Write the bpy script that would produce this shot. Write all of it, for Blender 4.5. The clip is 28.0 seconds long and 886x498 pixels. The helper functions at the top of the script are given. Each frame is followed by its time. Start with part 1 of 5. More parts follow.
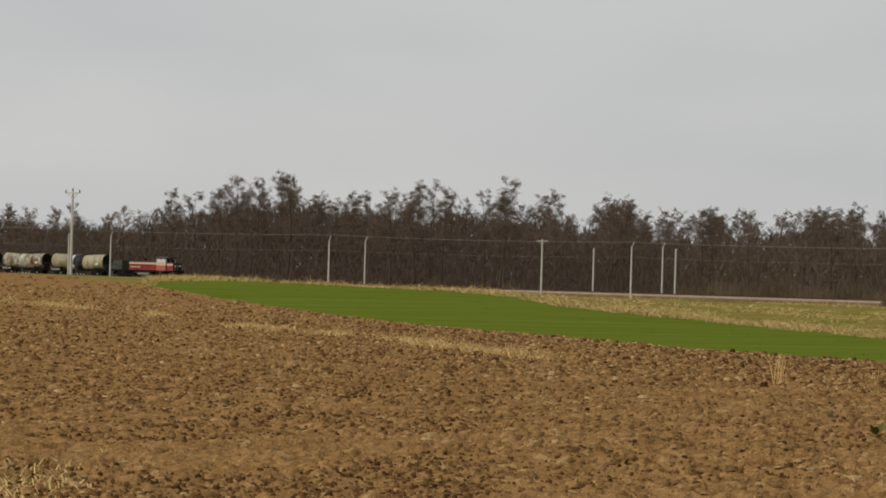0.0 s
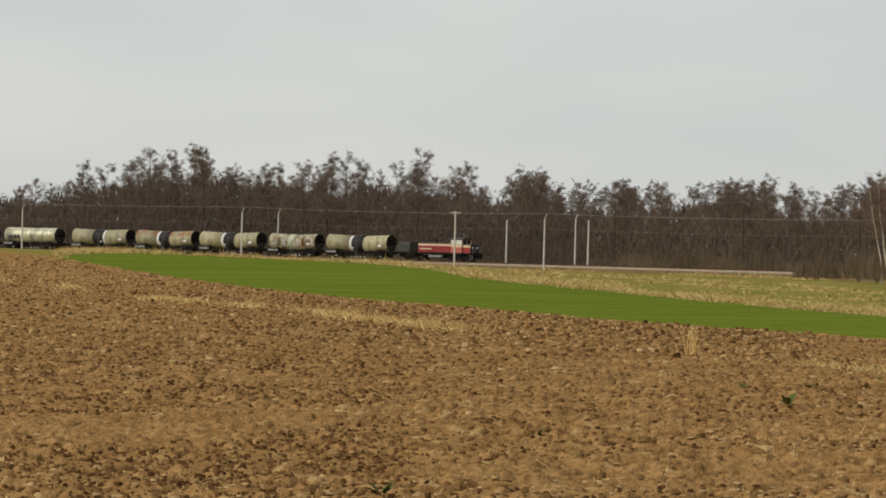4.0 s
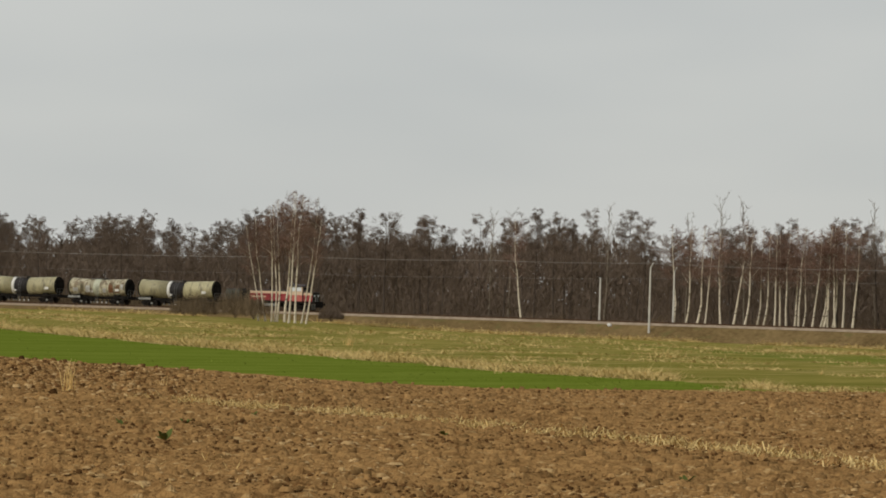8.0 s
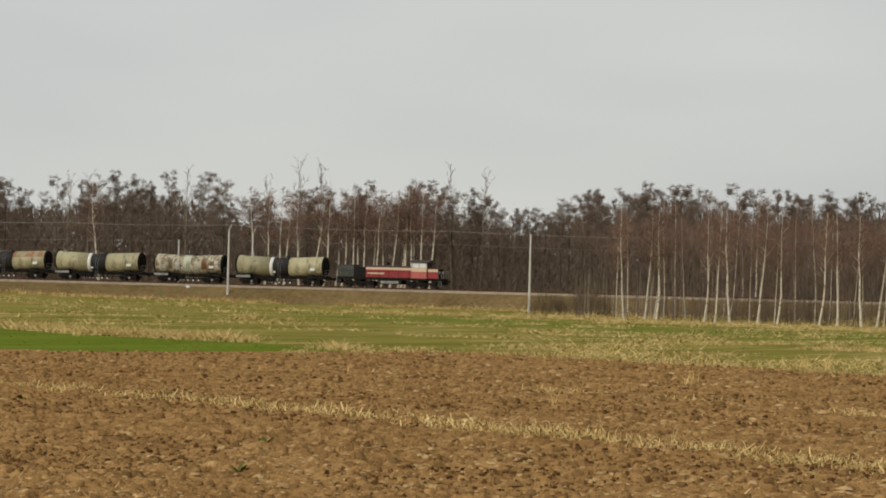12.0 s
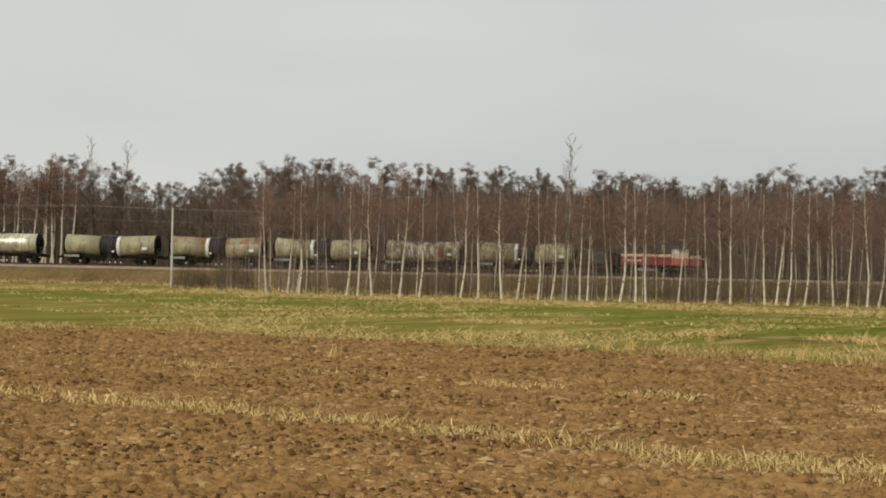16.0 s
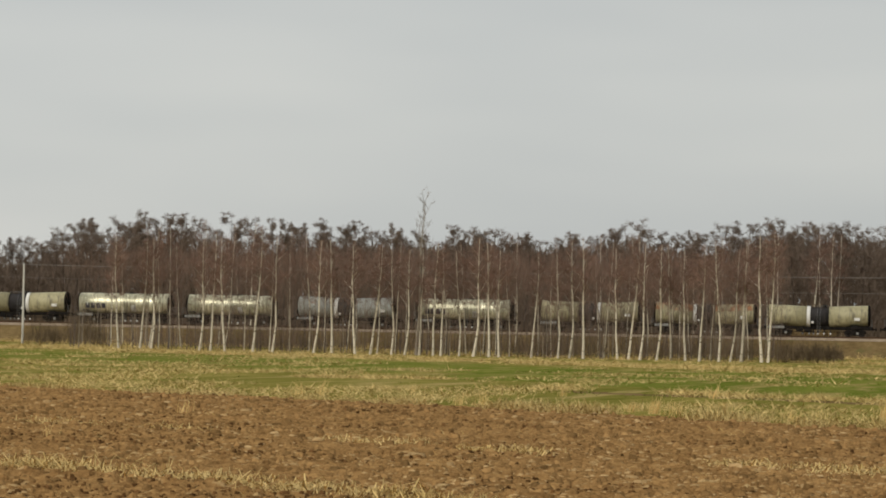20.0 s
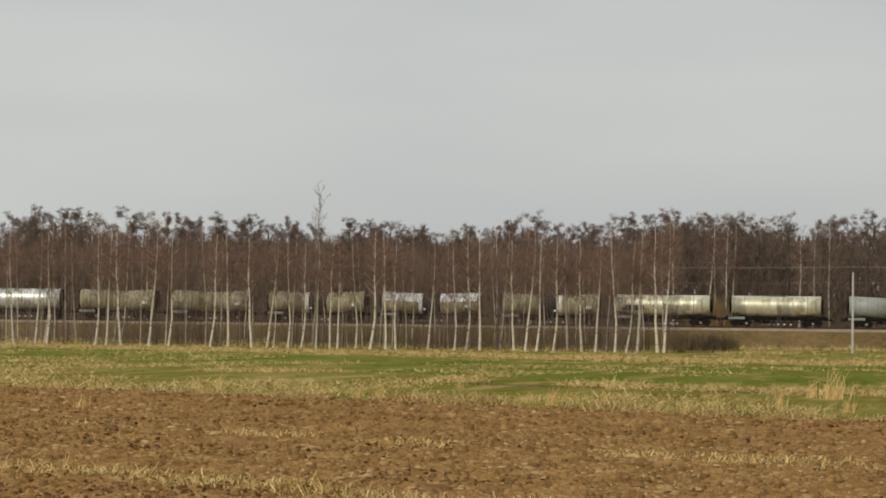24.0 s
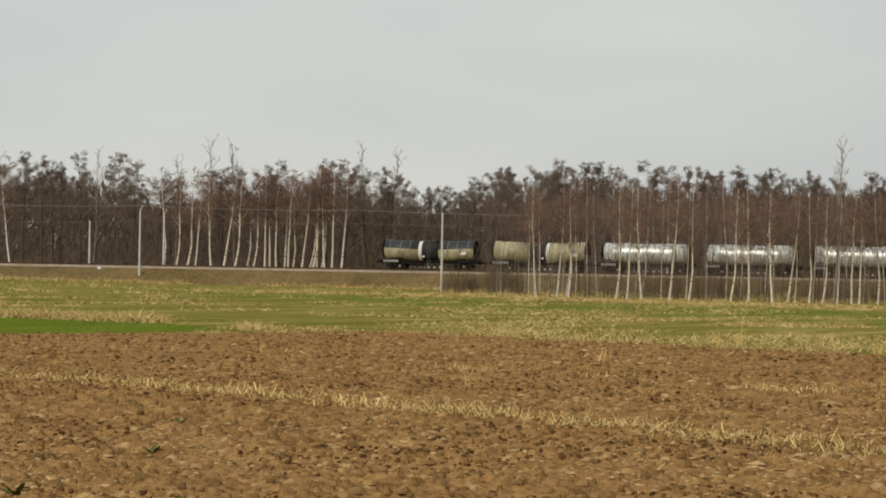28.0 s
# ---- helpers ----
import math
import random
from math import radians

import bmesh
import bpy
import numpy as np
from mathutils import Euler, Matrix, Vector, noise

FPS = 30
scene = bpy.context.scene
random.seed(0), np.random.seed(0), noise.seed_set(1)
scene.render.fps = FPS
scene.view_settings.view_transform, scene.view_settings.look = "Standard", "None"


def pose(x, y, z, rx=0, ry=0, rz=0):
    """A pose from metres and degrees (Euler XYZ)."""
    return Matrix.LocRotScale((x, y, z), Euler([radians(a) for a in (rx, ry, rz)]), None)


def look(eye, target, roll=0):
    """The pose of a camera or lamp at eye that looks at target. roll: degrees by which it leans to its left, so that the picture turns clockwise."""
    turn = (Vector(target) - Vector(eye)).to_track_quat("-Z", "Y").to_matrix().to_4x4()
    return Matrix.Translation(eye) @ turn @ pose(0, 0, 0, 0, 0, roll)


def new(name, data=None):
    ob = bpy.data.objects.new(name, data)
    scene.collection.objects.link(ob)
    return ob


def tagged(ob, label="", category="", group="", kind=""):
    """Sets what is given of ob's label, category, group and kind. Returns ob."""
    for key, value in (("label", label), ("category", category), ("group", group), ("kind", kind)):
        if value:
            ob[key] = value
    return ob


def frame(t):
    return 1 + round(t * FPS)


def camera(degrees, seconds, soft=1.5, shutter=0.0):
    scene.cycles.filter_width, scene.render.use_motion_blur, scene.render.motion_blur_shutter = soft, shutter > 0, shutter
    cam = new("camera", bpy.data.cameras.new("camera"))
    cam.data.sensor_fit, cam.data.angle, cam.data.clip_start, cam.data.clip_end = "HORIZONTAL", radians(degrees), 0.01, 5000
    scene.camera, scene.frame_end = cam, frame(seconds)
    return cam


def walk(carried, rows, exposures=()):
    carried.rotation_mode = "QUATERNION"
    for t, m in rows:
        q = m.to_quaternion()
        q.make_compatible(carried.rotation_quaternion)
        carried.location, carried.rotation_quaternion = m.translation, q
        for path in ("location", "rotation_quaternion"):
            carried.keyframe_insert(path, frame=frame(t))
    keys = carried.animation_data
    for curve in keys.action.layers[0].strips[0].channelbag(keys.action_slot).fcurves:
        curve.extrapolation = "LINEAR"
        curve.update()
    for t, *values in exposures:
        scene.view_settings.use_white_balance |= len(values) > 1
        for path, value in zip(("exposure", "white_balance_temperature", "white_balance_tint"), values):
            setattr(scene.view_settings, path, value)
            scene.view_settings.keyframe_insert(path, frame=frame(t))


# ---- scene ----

# ======== camera: stands in the field and turns after the train ========
EYE = (0.0, 0.0, 1.7)
cam = camera(17.02, 28.0, soft=1.8, shutter=0.05)
# seconds, bearing from the track's perpendicular, tilt, lean (degrees)
TURNS = [
    (0, -41.997, 0.443, 1.508), (0.5, -41.842, 0.902, 1.545), (1, -41.773, 1.267, 1.638), (1.5, -41.425, 1.502, 1.570),
    (2, -40.997, 1.217, 1.535), (2.5, -41.001, 0.740, 1.520), (4.5, -39.392, -0.399, 1.492), (5, -37.421, -0.385, 1.395),
    (5.5, -34.927, -0.165, 1.426), (6, -31.539, -0.023, 1.487), (6.5, -30.736, 0.161, 1.562), (7, -30.184, 0.372, 1.650),
    (7.5, -29.249, 0.744, 1.819), (8, -28.330, 0.950, 1.659), (8.5, -27.751, 0.542, 1.528), (9, -25.691, 0.478, 1.408),
    (9.5, -24.426, 0.067, 1.322), (10, -22.995, 0.048, 1.378), (10.5, -21.671, 0.193, 1.387), (11, -21.223, -0.398, 1.381),
    (11.5, -20.749, -0.687, 1.382), (12, -20.171, 0.427, 1.382), (12.5, -18.423, 1.051, 1.155), (13, -16.938, 1.005, 1.059),
    (13.5, -15.625, 0.152, 0.973), (15.5, -13.756, -0.163, 1.051), (16, -13.251, 0.069, 1.087), (16.5, -11.532, 0.296, 1.106),
    (17, -10.986, 0.157, 1.071), (17.5, -10.668, 0.299, 1.050), (18, -10.553, 0.463, 1.032), (18.5, -10.506, 0.679, 1.013),
    (19, -10.444, 0.952, 1.015), (19.5, -10.445, 1.089, 0.982), (20, -10.432, 1.185, 1.026), (20.5, -10.435, 1.416, 0.981),
    (22.5, -10.399, 1.391, 0.967), (23, -10.230, 1.446, 1.006), (23.5, -9.671, 1.486, 0.879), (24, -8.420, 1.067, 0.618),
    (24.5, -7.827, 1.111, 0.592), (25, -7.642, 1.358, 0.509), (25.5, -9.485, 1.612, 0.590), (26, -14.432, 1.609, 0.825),
    (26.5, -18.392, 1.375, 0.886), (27, -18.606, 0.966, 0.922), (27.5, -18.563, 0.317, 0.908), (28, -18.461, 0.050, 0.919)]


def aim(bearing, tilt, lean):
    b, e = radians(bearing), radians(tilt)
    way = Vector((math.sin(b) * math.cos(e), math.cos(b) * math.cos(e), math.sin(e)))
    return look(EYE, Vector(EYE) + way * 100, lean)


walk(cam, [(t, aim(b, e, r)) for t, b, e, r in TURNS],
     [(0, -0.15, 6450, 13), (1, -0.19, 6450, 13), (2.5, -0.2, 6450, 13), (4.5, 0.12, 6500, 10), (5.4, 0.1, 6500, 10), (6, 0.0, 6500, 10), (7, -0.09, 6500, 10), (8, -0.1, 6500, 10), (9.5, 0.0, 6500, 10), (11, 0.08, 6500, 10), (12.5, 0.0, 6500, 10), (15.5, 0.1, 6500, 10), (17, 0.06, 6500, 10), (20, -0.02, 6500, 10), (24, -0.04, 6475, 10.9), (25, -0.06, 6475, 10.9), (26.5, -0.04, 6485, 10.9), (28, 0.06, 6500, 10)])

# ======== sky and sun: a bright overcast ========
SUN_EL, SUN_AZ = 34.0, 200.0
world = bpy.data.worlds.new("overcast_sky")
scene.world = world
world.use_nodes = True
wn, wl = world.node_tree.nodes, world.node_tree.links
wn.clear()
w_out, w_bg = wn.new("ShaderNodeOutputWorld"), wn.new("ShaderNodeBackground")
w_sky, w_mix, w_gain = wn.new("ShaderNodeTexSky"), wn.new("ShaderNodeMix"), wn.new("ShaderNodeMix")
w_sky.sky_type, w_sky.sun_disc = "NISHITA", False
w_sky.sun_elevation, w_sky.sun_rotation = radians(SUN_EL), radians(SUN_AZ)
w_co, w_map, w_noise, w_ramp = (wn.new("ShaderNodeTexCoord"), wn.new("ShaderNodeMapping"), wn.new("ShaderNodeTexNoise"), wn.new("ShaderNodeValToRGB"))
w_map.inputs["Scale"].default_value = (3.0, 3.0, 13.0)
w_map.inputs["Rotation"].default_value = (0.12, 0.24, 0.0)
w_noise.inputs["Scale"].default_value, w_noise.inputs["Detail"].default_value = 1.0, 3.0
w_ramp.color_ramp.elements[0].position, w_ramp.color_ramp.elements[0].color = 0.34, (5.25, 5.45, 5.42, 1)
w_ramp.color_ramp.elements[1].position, w_ramp.color_ramp.elements[1].color = 0.66, (6.42, 6.48, 6.2, 1)
wl.new(w_co.outputs["Generated"], w_map.inputs["Vector"])
wl.new(w_map.outputs["Vector"], w_noise.inputs["Vector"])
wl.new(w_noise.outputs["Fac"], w_ramp.inputs["Fac"])
w_mix.data_type = "RGBA"
w_mix.inputs["Factor"].default_value = 0.93
wl.new(w_sky.outputs["Color"], w_mix.inputs["A"])
wl.new(w_ramp.outputs["Color"], w_mix.inputs["B"])
w_sep, w_slope = wn.new("ShaderNodeSeparateXYZ"), wn.new("ShaderNodeMath")
w_slope.operation = "MULTIPLY_ADD"
w_slope.inputs[1].default_value, w_slope.inputs[2].default_value = -0.13, 0.935
wl.new(w_co.outputs["Generated"], w_sep.inputs[0])
wl.new(w_sep.outputs["X"], w_slope.inputs[0])
w_gain.data_type, w_gain.blend_type = "RGBA", "MULTIPLY"
w_gain.inputs["Factor"].default_value = 1.0
wl.new(w_mix.outputs["Result"], w_gain.inputs["A"])
wl.new(w_slope.outputs[0], w_gain.inputs["B"])
wl.new(w_gain.outputs["Result"], w_bg.inputs["Color"])
w_bg.inputs["Strength"].default_value = 0.1
wl.new(w_bg.outputs["Background"], w_out.inputs["Surface"])

sun = new("sun", bpy.data.lights.new("sun", "SUN"))
sun.data.energy, sun.data.angle, sun.data.color = 1.6, radians(11), (1.0, 0.95, 0.86)
sa, se = radians(SUN_AZ), radians(SUN_EL)
sun.matrix_world = look((0, 0, 60), Vector((0, 0, 60)) - Vector((math.sin(sa) * math.cos(se), math.cos(sa) * math.cos(se), math.sin(se))))


# ======== materials ========
def material(name, dark, light, rough=0.85, scale=1.0, detail=4.0, metal=0.0, bump=0.0, spots=None, vary=0.0, stretch=(1, 1, 1), spot_at=0.62, island=None):
    """A surface of two mixed tones at two scales; spots: a third tone in patches; vary: change from piece to piece."""
    m = bpy.data.materials.new(name)
    m.use_nodes = True
    n, l = m.node_tree.nodes, m.node_tree.links
    b = n["Principled BSDF"]
    b.inputs["Roughness"].default_value, b.inputs["Metallic"].default_value = rough, metal
    b.inputs["Specular IOR Level"].default_value = 0.0 if rough >= 0.9 else 0.5
    co, mp = n.new("ShaderNodeTexCoord"), n.new("ShaderNodeMapping")
    mp.inputs["Scale"].default_value = stretch
    l.new(co.outputs["Object"], mp.inputs["Vector"])
    fine, wide = n.new("ShaderNodeTexNoise"), n.new("ShaderNodeTexNoise")
    fine.inputs["Scale"].default_value, fine.inputs["Detail"].default_value = scale * 6, detail
    wide.inputs["Scale"].default_value, wide.inputs["Detail"].default_value = scale * 0.7, 3.0
    for t in (fine, wide):
        l.new(mp.outputs["Vector"], t.inputs["Vector"])
    add = n.new("ShaderNodeMath")
    add.operation = "ADD"
    l.new(fine.outputs["Fac"], add.inputs[0])
    l.new(wide.outputs["Fac"], add.inputs[1])
    ramp = n.new("ShaderNodeMapRange")
    ramp.inputs["From Min"].default_value, ramp.inputs["From Max"].default_value = 0.72, 1.28
    l.new(add.outputs[0], ramp.inputs["Value"])
    mix = n.new("ShaderNodeMix")
    mix.data_type = "RGBA"
    mix.inputs["A"].default_value, mix.inputs["B"].default_value = (*dark, 1), (*light, 1)
    l.new(ramp.outputs["Result"], mix.inputs["Factor"])
    colour = mix.outputs["Result"]
    if spots:
        sp, rng, mx = n.new("ShaderNodeTexNoise"), n.new("ShaderNodeMapRange"), n.new("ShaderNodeMix")
        sp.inputs["Scale"].default_value, sp.inputs["Detail"].default_value = scale * 1.7, 5.0
        l.new(mp.outputs["Vector"], sp.inputs["Vector"])
        rng.inputs["From Min"].default_value, rng.inputs["From Max"].default_value = spot_at - 0.06, spot_at + 0.05
        l.new(sp.outputs["Fac"], rng.inputs["Value"])
        mx.data_type = "RGBA"
        mx.inputs["B"].default_value = (*spots, 1)
        l.new(colour, mx.inputs["A"])
        l.new(rng.outputs["Result"], mx.inputs["Factor"])
        colour = mx.outputs["Result"]
    if vary:
        info, rg, hsv = n.new("ShaderNodeObjectInfo"), n.new("ShaderNodeMapRange"), n.new("ShaderNodeHueSaturation")
        rg.inputs["To Min"].default_value, rg.inputs["To Max"].default_value = 1 - vary, 1 + vary
        l.new(info.outputs["Random"], rg.inputs["Value"])
        l.new(rg.outputs["Result"], hsv.inputs["Value"])
        l.new(colour, hsv.inputs["Color"])
        colour = hsv.outputs["Color"]
    if island:
        geo, ri, hi = n.new("ShaderNodeNewGeometry"), n.new("ShaderNodeMapRange"), n.new("ShaderNodeHueSaturation")
        ri.inputs["To Min"].default_value, ri.inputs["To Max"].default_value = island
        l.new(geo.outputs["Random Per Island"], ri.inputs["Value"])
        l.new(ri.outputs["Result"], hi.inputs["Value"])
        l.new(colour, hi.inputs["Color"])
        colour = hi.outputs["Color"]
    l.new(colour, b.inputs["Base Color"])
    if bump:
        bp = n.new("ShaderNodeBump")
        bp.inputs["Strength"].default_value, bp.inputs["Distance"].default_value = bump, 0.05
        l.new(fine.outputs["Fac"], bp.inputs["Height"])
        l.new(bp.outputs["Normal"], b.inputs["Normal"])
    return m


SOIL = material("ploughed_soil", (0.205, 0.109, 0.040), (0.455, 0.266, 0.103), 0.95, 2.2, 10, bump=1.0, spots=(0.55, 0.37, 0.17), spot_at=0.66)
CLOD = material("soil_clod", (0.24, 0.134, 0.051), (0.475, 0.282, 0.113), 0.95, 3.0, 8, bump=0.6, island=(0.5, 1.1))
DRY_CLOD = material("dry_clod", (0.42, 0.26, 0.11), (0.60, 0.41, 0.20), 0.95, 3.0, 8, bump=0.5, island=(0.75, 1.1))
# dark clods: the shade of pits in the soil put into their colour
SHADE_CLOD = material("shade_clod", (0.085, 0.043, 0.017), (0.18, 0.092, 0.035), 0.95, 3.0, 8, bump=0.6, island=(0.5, 1.5))
CROP = material("green_crop", (0.112, 0.150, 0.015), (0.172, 0.212, 0.032), 0.9, 0.5, 10, stretch=(1.3, 0.12, 1))
MEADOW = material("meadow_grass", (0.140, 0.138, 0.024), (0.305, 0.250, 0.068), 0.95, 0.35, 10, spots=(0.38, 0.29, 0.11), spot_at=0.60, stretch=(1.3, 0.12, 1))
LUSH = material("lush_meadow", (0.108, 0.136, 0.019), (0.21, 0.218, 0.043), 0.95, 0.35, 10, spots=(0.30, 0.24, 0.08), spot_at=0.58, stretch=(1.3, 0.12, 1))
BANK = material("bank_grass", (0.125, 0.083, 0.035), (0.24, 0.165, 0.075), 0.95, 0.25, 6, bump=0.4, spots=(0.155, 0.125, 0.05), spot_at=0.63)
BALLAST = material("ballast", (0.27, 0.205, 0.145), (0.46, 0.36, 0.26), 0.95, 1.2, 8, bump=0.8)
RAIL = material("rusty_rail", (0.05, 0.03, 0.018), (0.11, 0.065, 0.04), 0.9, 2)
STRAW = material("dry_straw", (0.66, 0.465, 0.175), (0.92, 0.68, 0.31), 0.9, 0.8, island=(0.6, 1.1))
DRY_GRASS = material("dry_grass", (0.56, 0.405, 0.15), (0.82, 0.615, 0.27), 0.9, 0.5, island=(0.6, 1.1))
CROP_BLADE = material("crop_blade", (0.145, 0.19, 0.021), (0.22, 0.27, 0.043), 0.9, 0.5, island=(0.75, 1.15))
GREEN_GRASS = material("grass_blades", (0.11, 0.15, 0.018), (0.22, 0.235, 0.042), 0.9, 0.5, island=(0.6, 1.2))
WEED = material("weed_leaf", (0.085, 0.105, 0.028), (0.15, 0.17, 0.05), 0.9, 2)
BARK = material("dark_bark", (0.062, 0.048, 0.039), (0.125, 0.098, 0.08), 0.9, 1.5, vary=0.25)
TWIG = material("bare_twigs", (0.150, 0.112, 0.086), (0.215, 0.160, 0.122), 0.9, 0.5, vary=0.15, island=(0.85, 1.1))
PALE_TWIG = material("pale_twigs", (0.21, 0.165, 0.13), (0.30, 0.245, 0.20), 0.9, 0.5, vary=0.12, island=(0.85, 1.1))
DARK_TWIG = material("dark_twigs", (0.115, 0.086, 0.070), (0.155, 0.117, 0.095), 0.9, 0.5, vary=0.12, island=(0.85, 1.1))
BRUSH = material("brush_twigs", (0.150, 0.108, 0.065), (0.262, 0.195, 0.122), 0.9, 0.4, vary=0.2, island=(0.6, 1.3))
SHRUB = material("tan_shrub_twigs", (0.22, 0.15, 0.07), (0.36, 0.26, 0.13), 0.9, 0.5)
BIRCH_BARK = material("birch_bark", (0.56, 0.48, 0.35), (0.80, 0.72, 0.57), 0.95, 1.2, spots=(0.19, 0.155, 0.12), spot_at=0.61, stretch=(1, 1, 1.6), vary=0.12)
BIRCH_TWIG = material("birch_twigs", (0.185, 0.112, 0.083), (0.30, 0.190, 0.145), 0.9, 0.5, vary=0.2, island=(0.6, 1.3))
SAPLING = material("sapling_bark", (0.22, 0.18, 0.13), (0.42, 0.36, 0.28), 0.9, 1.2, island=(0.7, 1.2))
CONCRETE = material("pole_concrete", (0.44, 0.42, 0.37), (0.64, 0.61, 0.54), 0.95, 1.0, vary=0.08)
STEEL = material("dull_steel", (0.16, 0.16, 0.16), (0.28, 0.28, 0.27), 0.5, 2, metal=0.7)
WIRE = material("wire_metal", (0.30, 0.285, 0.27), (0.42, 0.40, 0.38), 0.9, 1)
PORCELAIN = material("insulator_glaze", (0.10, 0.055, 0.035), (0.20, 0.10, 0.06), 0.25, 3)
FLINT = material("pale_stone", (0.55, 0.53, 0.48), (0.75, 0.73, 0.68), 0.8, 3)


# ======== small mesh tools ========
def solid(name, verts, faces, mats, smooth=False, index=None):
    me = bpy.data.meshes.new(name)
    me.from_pydata([tuple(v) for v in verts], [], faces)
    for m in mats if isinstance(mats, (list, tuple)) else [mats]:
        me.materials.append(m)
    if index is not None:
        me.polygons.foreach_set("material_index", np.asarray(index, dtype=np.int32))
    if smooth:
        me.polygons.foreach_set("use_smooth", np.ones(len(me.polygons), dtype=bool))
    me.update()
    return me


def fast_mesh(name, co, quads, mats, index=None, smooth=False):
    """A large mesh from arrays: co (n, 3); quads (m, 3 or 4)."""
    me = bpy.data.meshes.new(name)
    k = quads.shape[1]
    me.vertices.add(len(co))
    me.vertices.foreach_set("co", np.asarray(co, dtype=np.float32).ravel())
    me.loops.add(quads.size)
    me.loops.foreach_set("vertex_index", quads.astype(np.int32).ravel())
    me.polygons.add(len(quads))
    me.polygons.foreach_set("loop_start", np.arange(0, quads.size, k, dtype=np.int32))
    for m in mats:
        me.materials.append(m)
    if index is not None:
        me.polygons.foreach_set("material_index", np.asarray(index, dtype=np.int32))
    if smooth:
        me.polygons.foreach_set("use_smooth", np.ones(len(quads), dtype=bool))
    me.update(calc_edges=True)
    return me


def part(name, bm, mat, parent, label="", smooth=False):
    """Link a bmesh as one mesh object under a thing or a part."""
    me = bpy.data.meshes.new(name)
    bm.to_mesh(me)
    bm.free()
    for m in mat if isinstance(mat, (list, tuple)) else [mat]:
        me.materials.append(m)
    if smooth:
        for p in me.polygons:
            p.use_smooth = True
    ob = new(name, me)
    ob.parent = parent
    return tagged(ob, label)


def mesh_part(name, me, parent, label="", m=None):
    ob = new(name, me)
    ob.parent = parent
    if m is not None:
        ob.matrix_local = m
    return tagged(ob, label)


def box(bm, x0, x1, y0, y1, z0, z1, bevel=0.0):
    r = bmesh.ops.create_cube(bm, size=1)
    vs = r["verts"]
    bmesh.ops.scale(bm, vec=(x1 - x0, y1 - y0, z1 - z0), verts=vs)
    bmesh.ops.translate(bm, vec=((x0 + x1) / 2, (y0 + y1) / 2, (z0 + z1) / 2), verts=vs)
    if bevel:
        es = list({e for v in vs for e in v.link_edges})
        bmesh.ops.bevel(bm, geom=es, offset=bevel, segments=1, affect="EDGES")
    return bm


def rod(bm, a, b, ra, rb=None, sides=10, caps=True):
    a, b = Vector(a), Vector(b)
    rb = ra if rb is None else rb
    r = bmesh.ops.create_cone(bm, cap_ends=caps, segments=sides, radius1=ra, radius2=rb, depth=(b - a).length)
    q = (b - a).to_track_quat("Z", "Y").to_matrix().to_4x4()
    bmesh.ops.transform(bm, matrix=Matrix.Translation((a + b) / 2) @ q, verts=r["verts"])
    return bm


def lathe(bm, rings, sides=28):
    """A round body about the x axis: rings of (x, radius, z of the axis)."""
    loops = []
    for x, r, zc in rings:
        loops.append([bm.verts.new((x, r * math.cos(2 * math.pi * i / sides), zc + r * math.sin(2 * math.pi * i / sides))) for i in range(sides)])
    for p, q in zip(loops, loops[1:]):
        for i in range(sides):
            bm.faces.new((p[i], p[(i + 1) % sides], q[(i + 1) % sides], q[i]))
    bm.faces.new(list(reversed(loops[0])))
    bm.faces.new(loops[-1])
    bmesh.ops.recalc_face_normals(bm, faces=bm.faces)
    return bm


def lattice(x, y, seed):
    """Smooth noise in the plane, 0 to 1, for whole arrays."""
    xi, yi = np.floor(x), np.floor(y)
    u, v = x - xi, y - yi
    u, v = u * u * (3 - 2 * u), v * v * (3 - 2 * v)

    def value(a, b):
        h = np.sin(a * 127.1 + b * 311.7 + seed * 74.7) * 43758.5453
        return h - np.floor(h)
    return (value(xi, yi) * (1 - u) + value(xi + 1, yi) * u) * (1 - v) + (value(xi, yi + 1) * (1 - u) + value(xi + 1, yi + 1) * u) * v


# ======== the plan: track, ground, field edges ========
RAIL_Z = -0.95
BEND_X, BEND_R = -36.0, 3690.0


def track_y(x):
    return 410.0 - np.maximum(0, BEND_X - np.asarray(x, float)) ** 2 / (2 * BEND_R)


_tx = np.linspace(-1500, 1500, 12001)
_ty = track_y(_tx)
_ts = np.concatenate([[0], np.cumsum(np.hypot(np.diff(_tx), np.diff(_ty)))])
_ts -= np.interp(BEND_X, _tx, _ts) - BEND_X


def on_track(s):
    """The place and heading on the track's axis, s metres along it."""
    x = float(np.interp(s, _ts, _tx))
    return x, float(track_y(x)), math.atan(max(0.0, BEND_X - x) / BEND_R)


def step(t):
    t = np.clip(t, 0, 1)
    return t * t * (3 - 2 * t)


def lie(x, y):
    """The lie of the land, without clods."""
    x, y = np.asarray(x, float), np.asarray(y, float)
    r = np.hypot(x, y)
    z = -3.9 * np.clip((r - 30) / 330, 0, 1)
    z = z + 3.9 * np.exp(-0.5 * (((x + 262) / 78) ** 2 + ((y - 205) / 95) ** 2))
    return z + 1.1 * step((-195 - x) / 60) * step((y - 290) / 70)


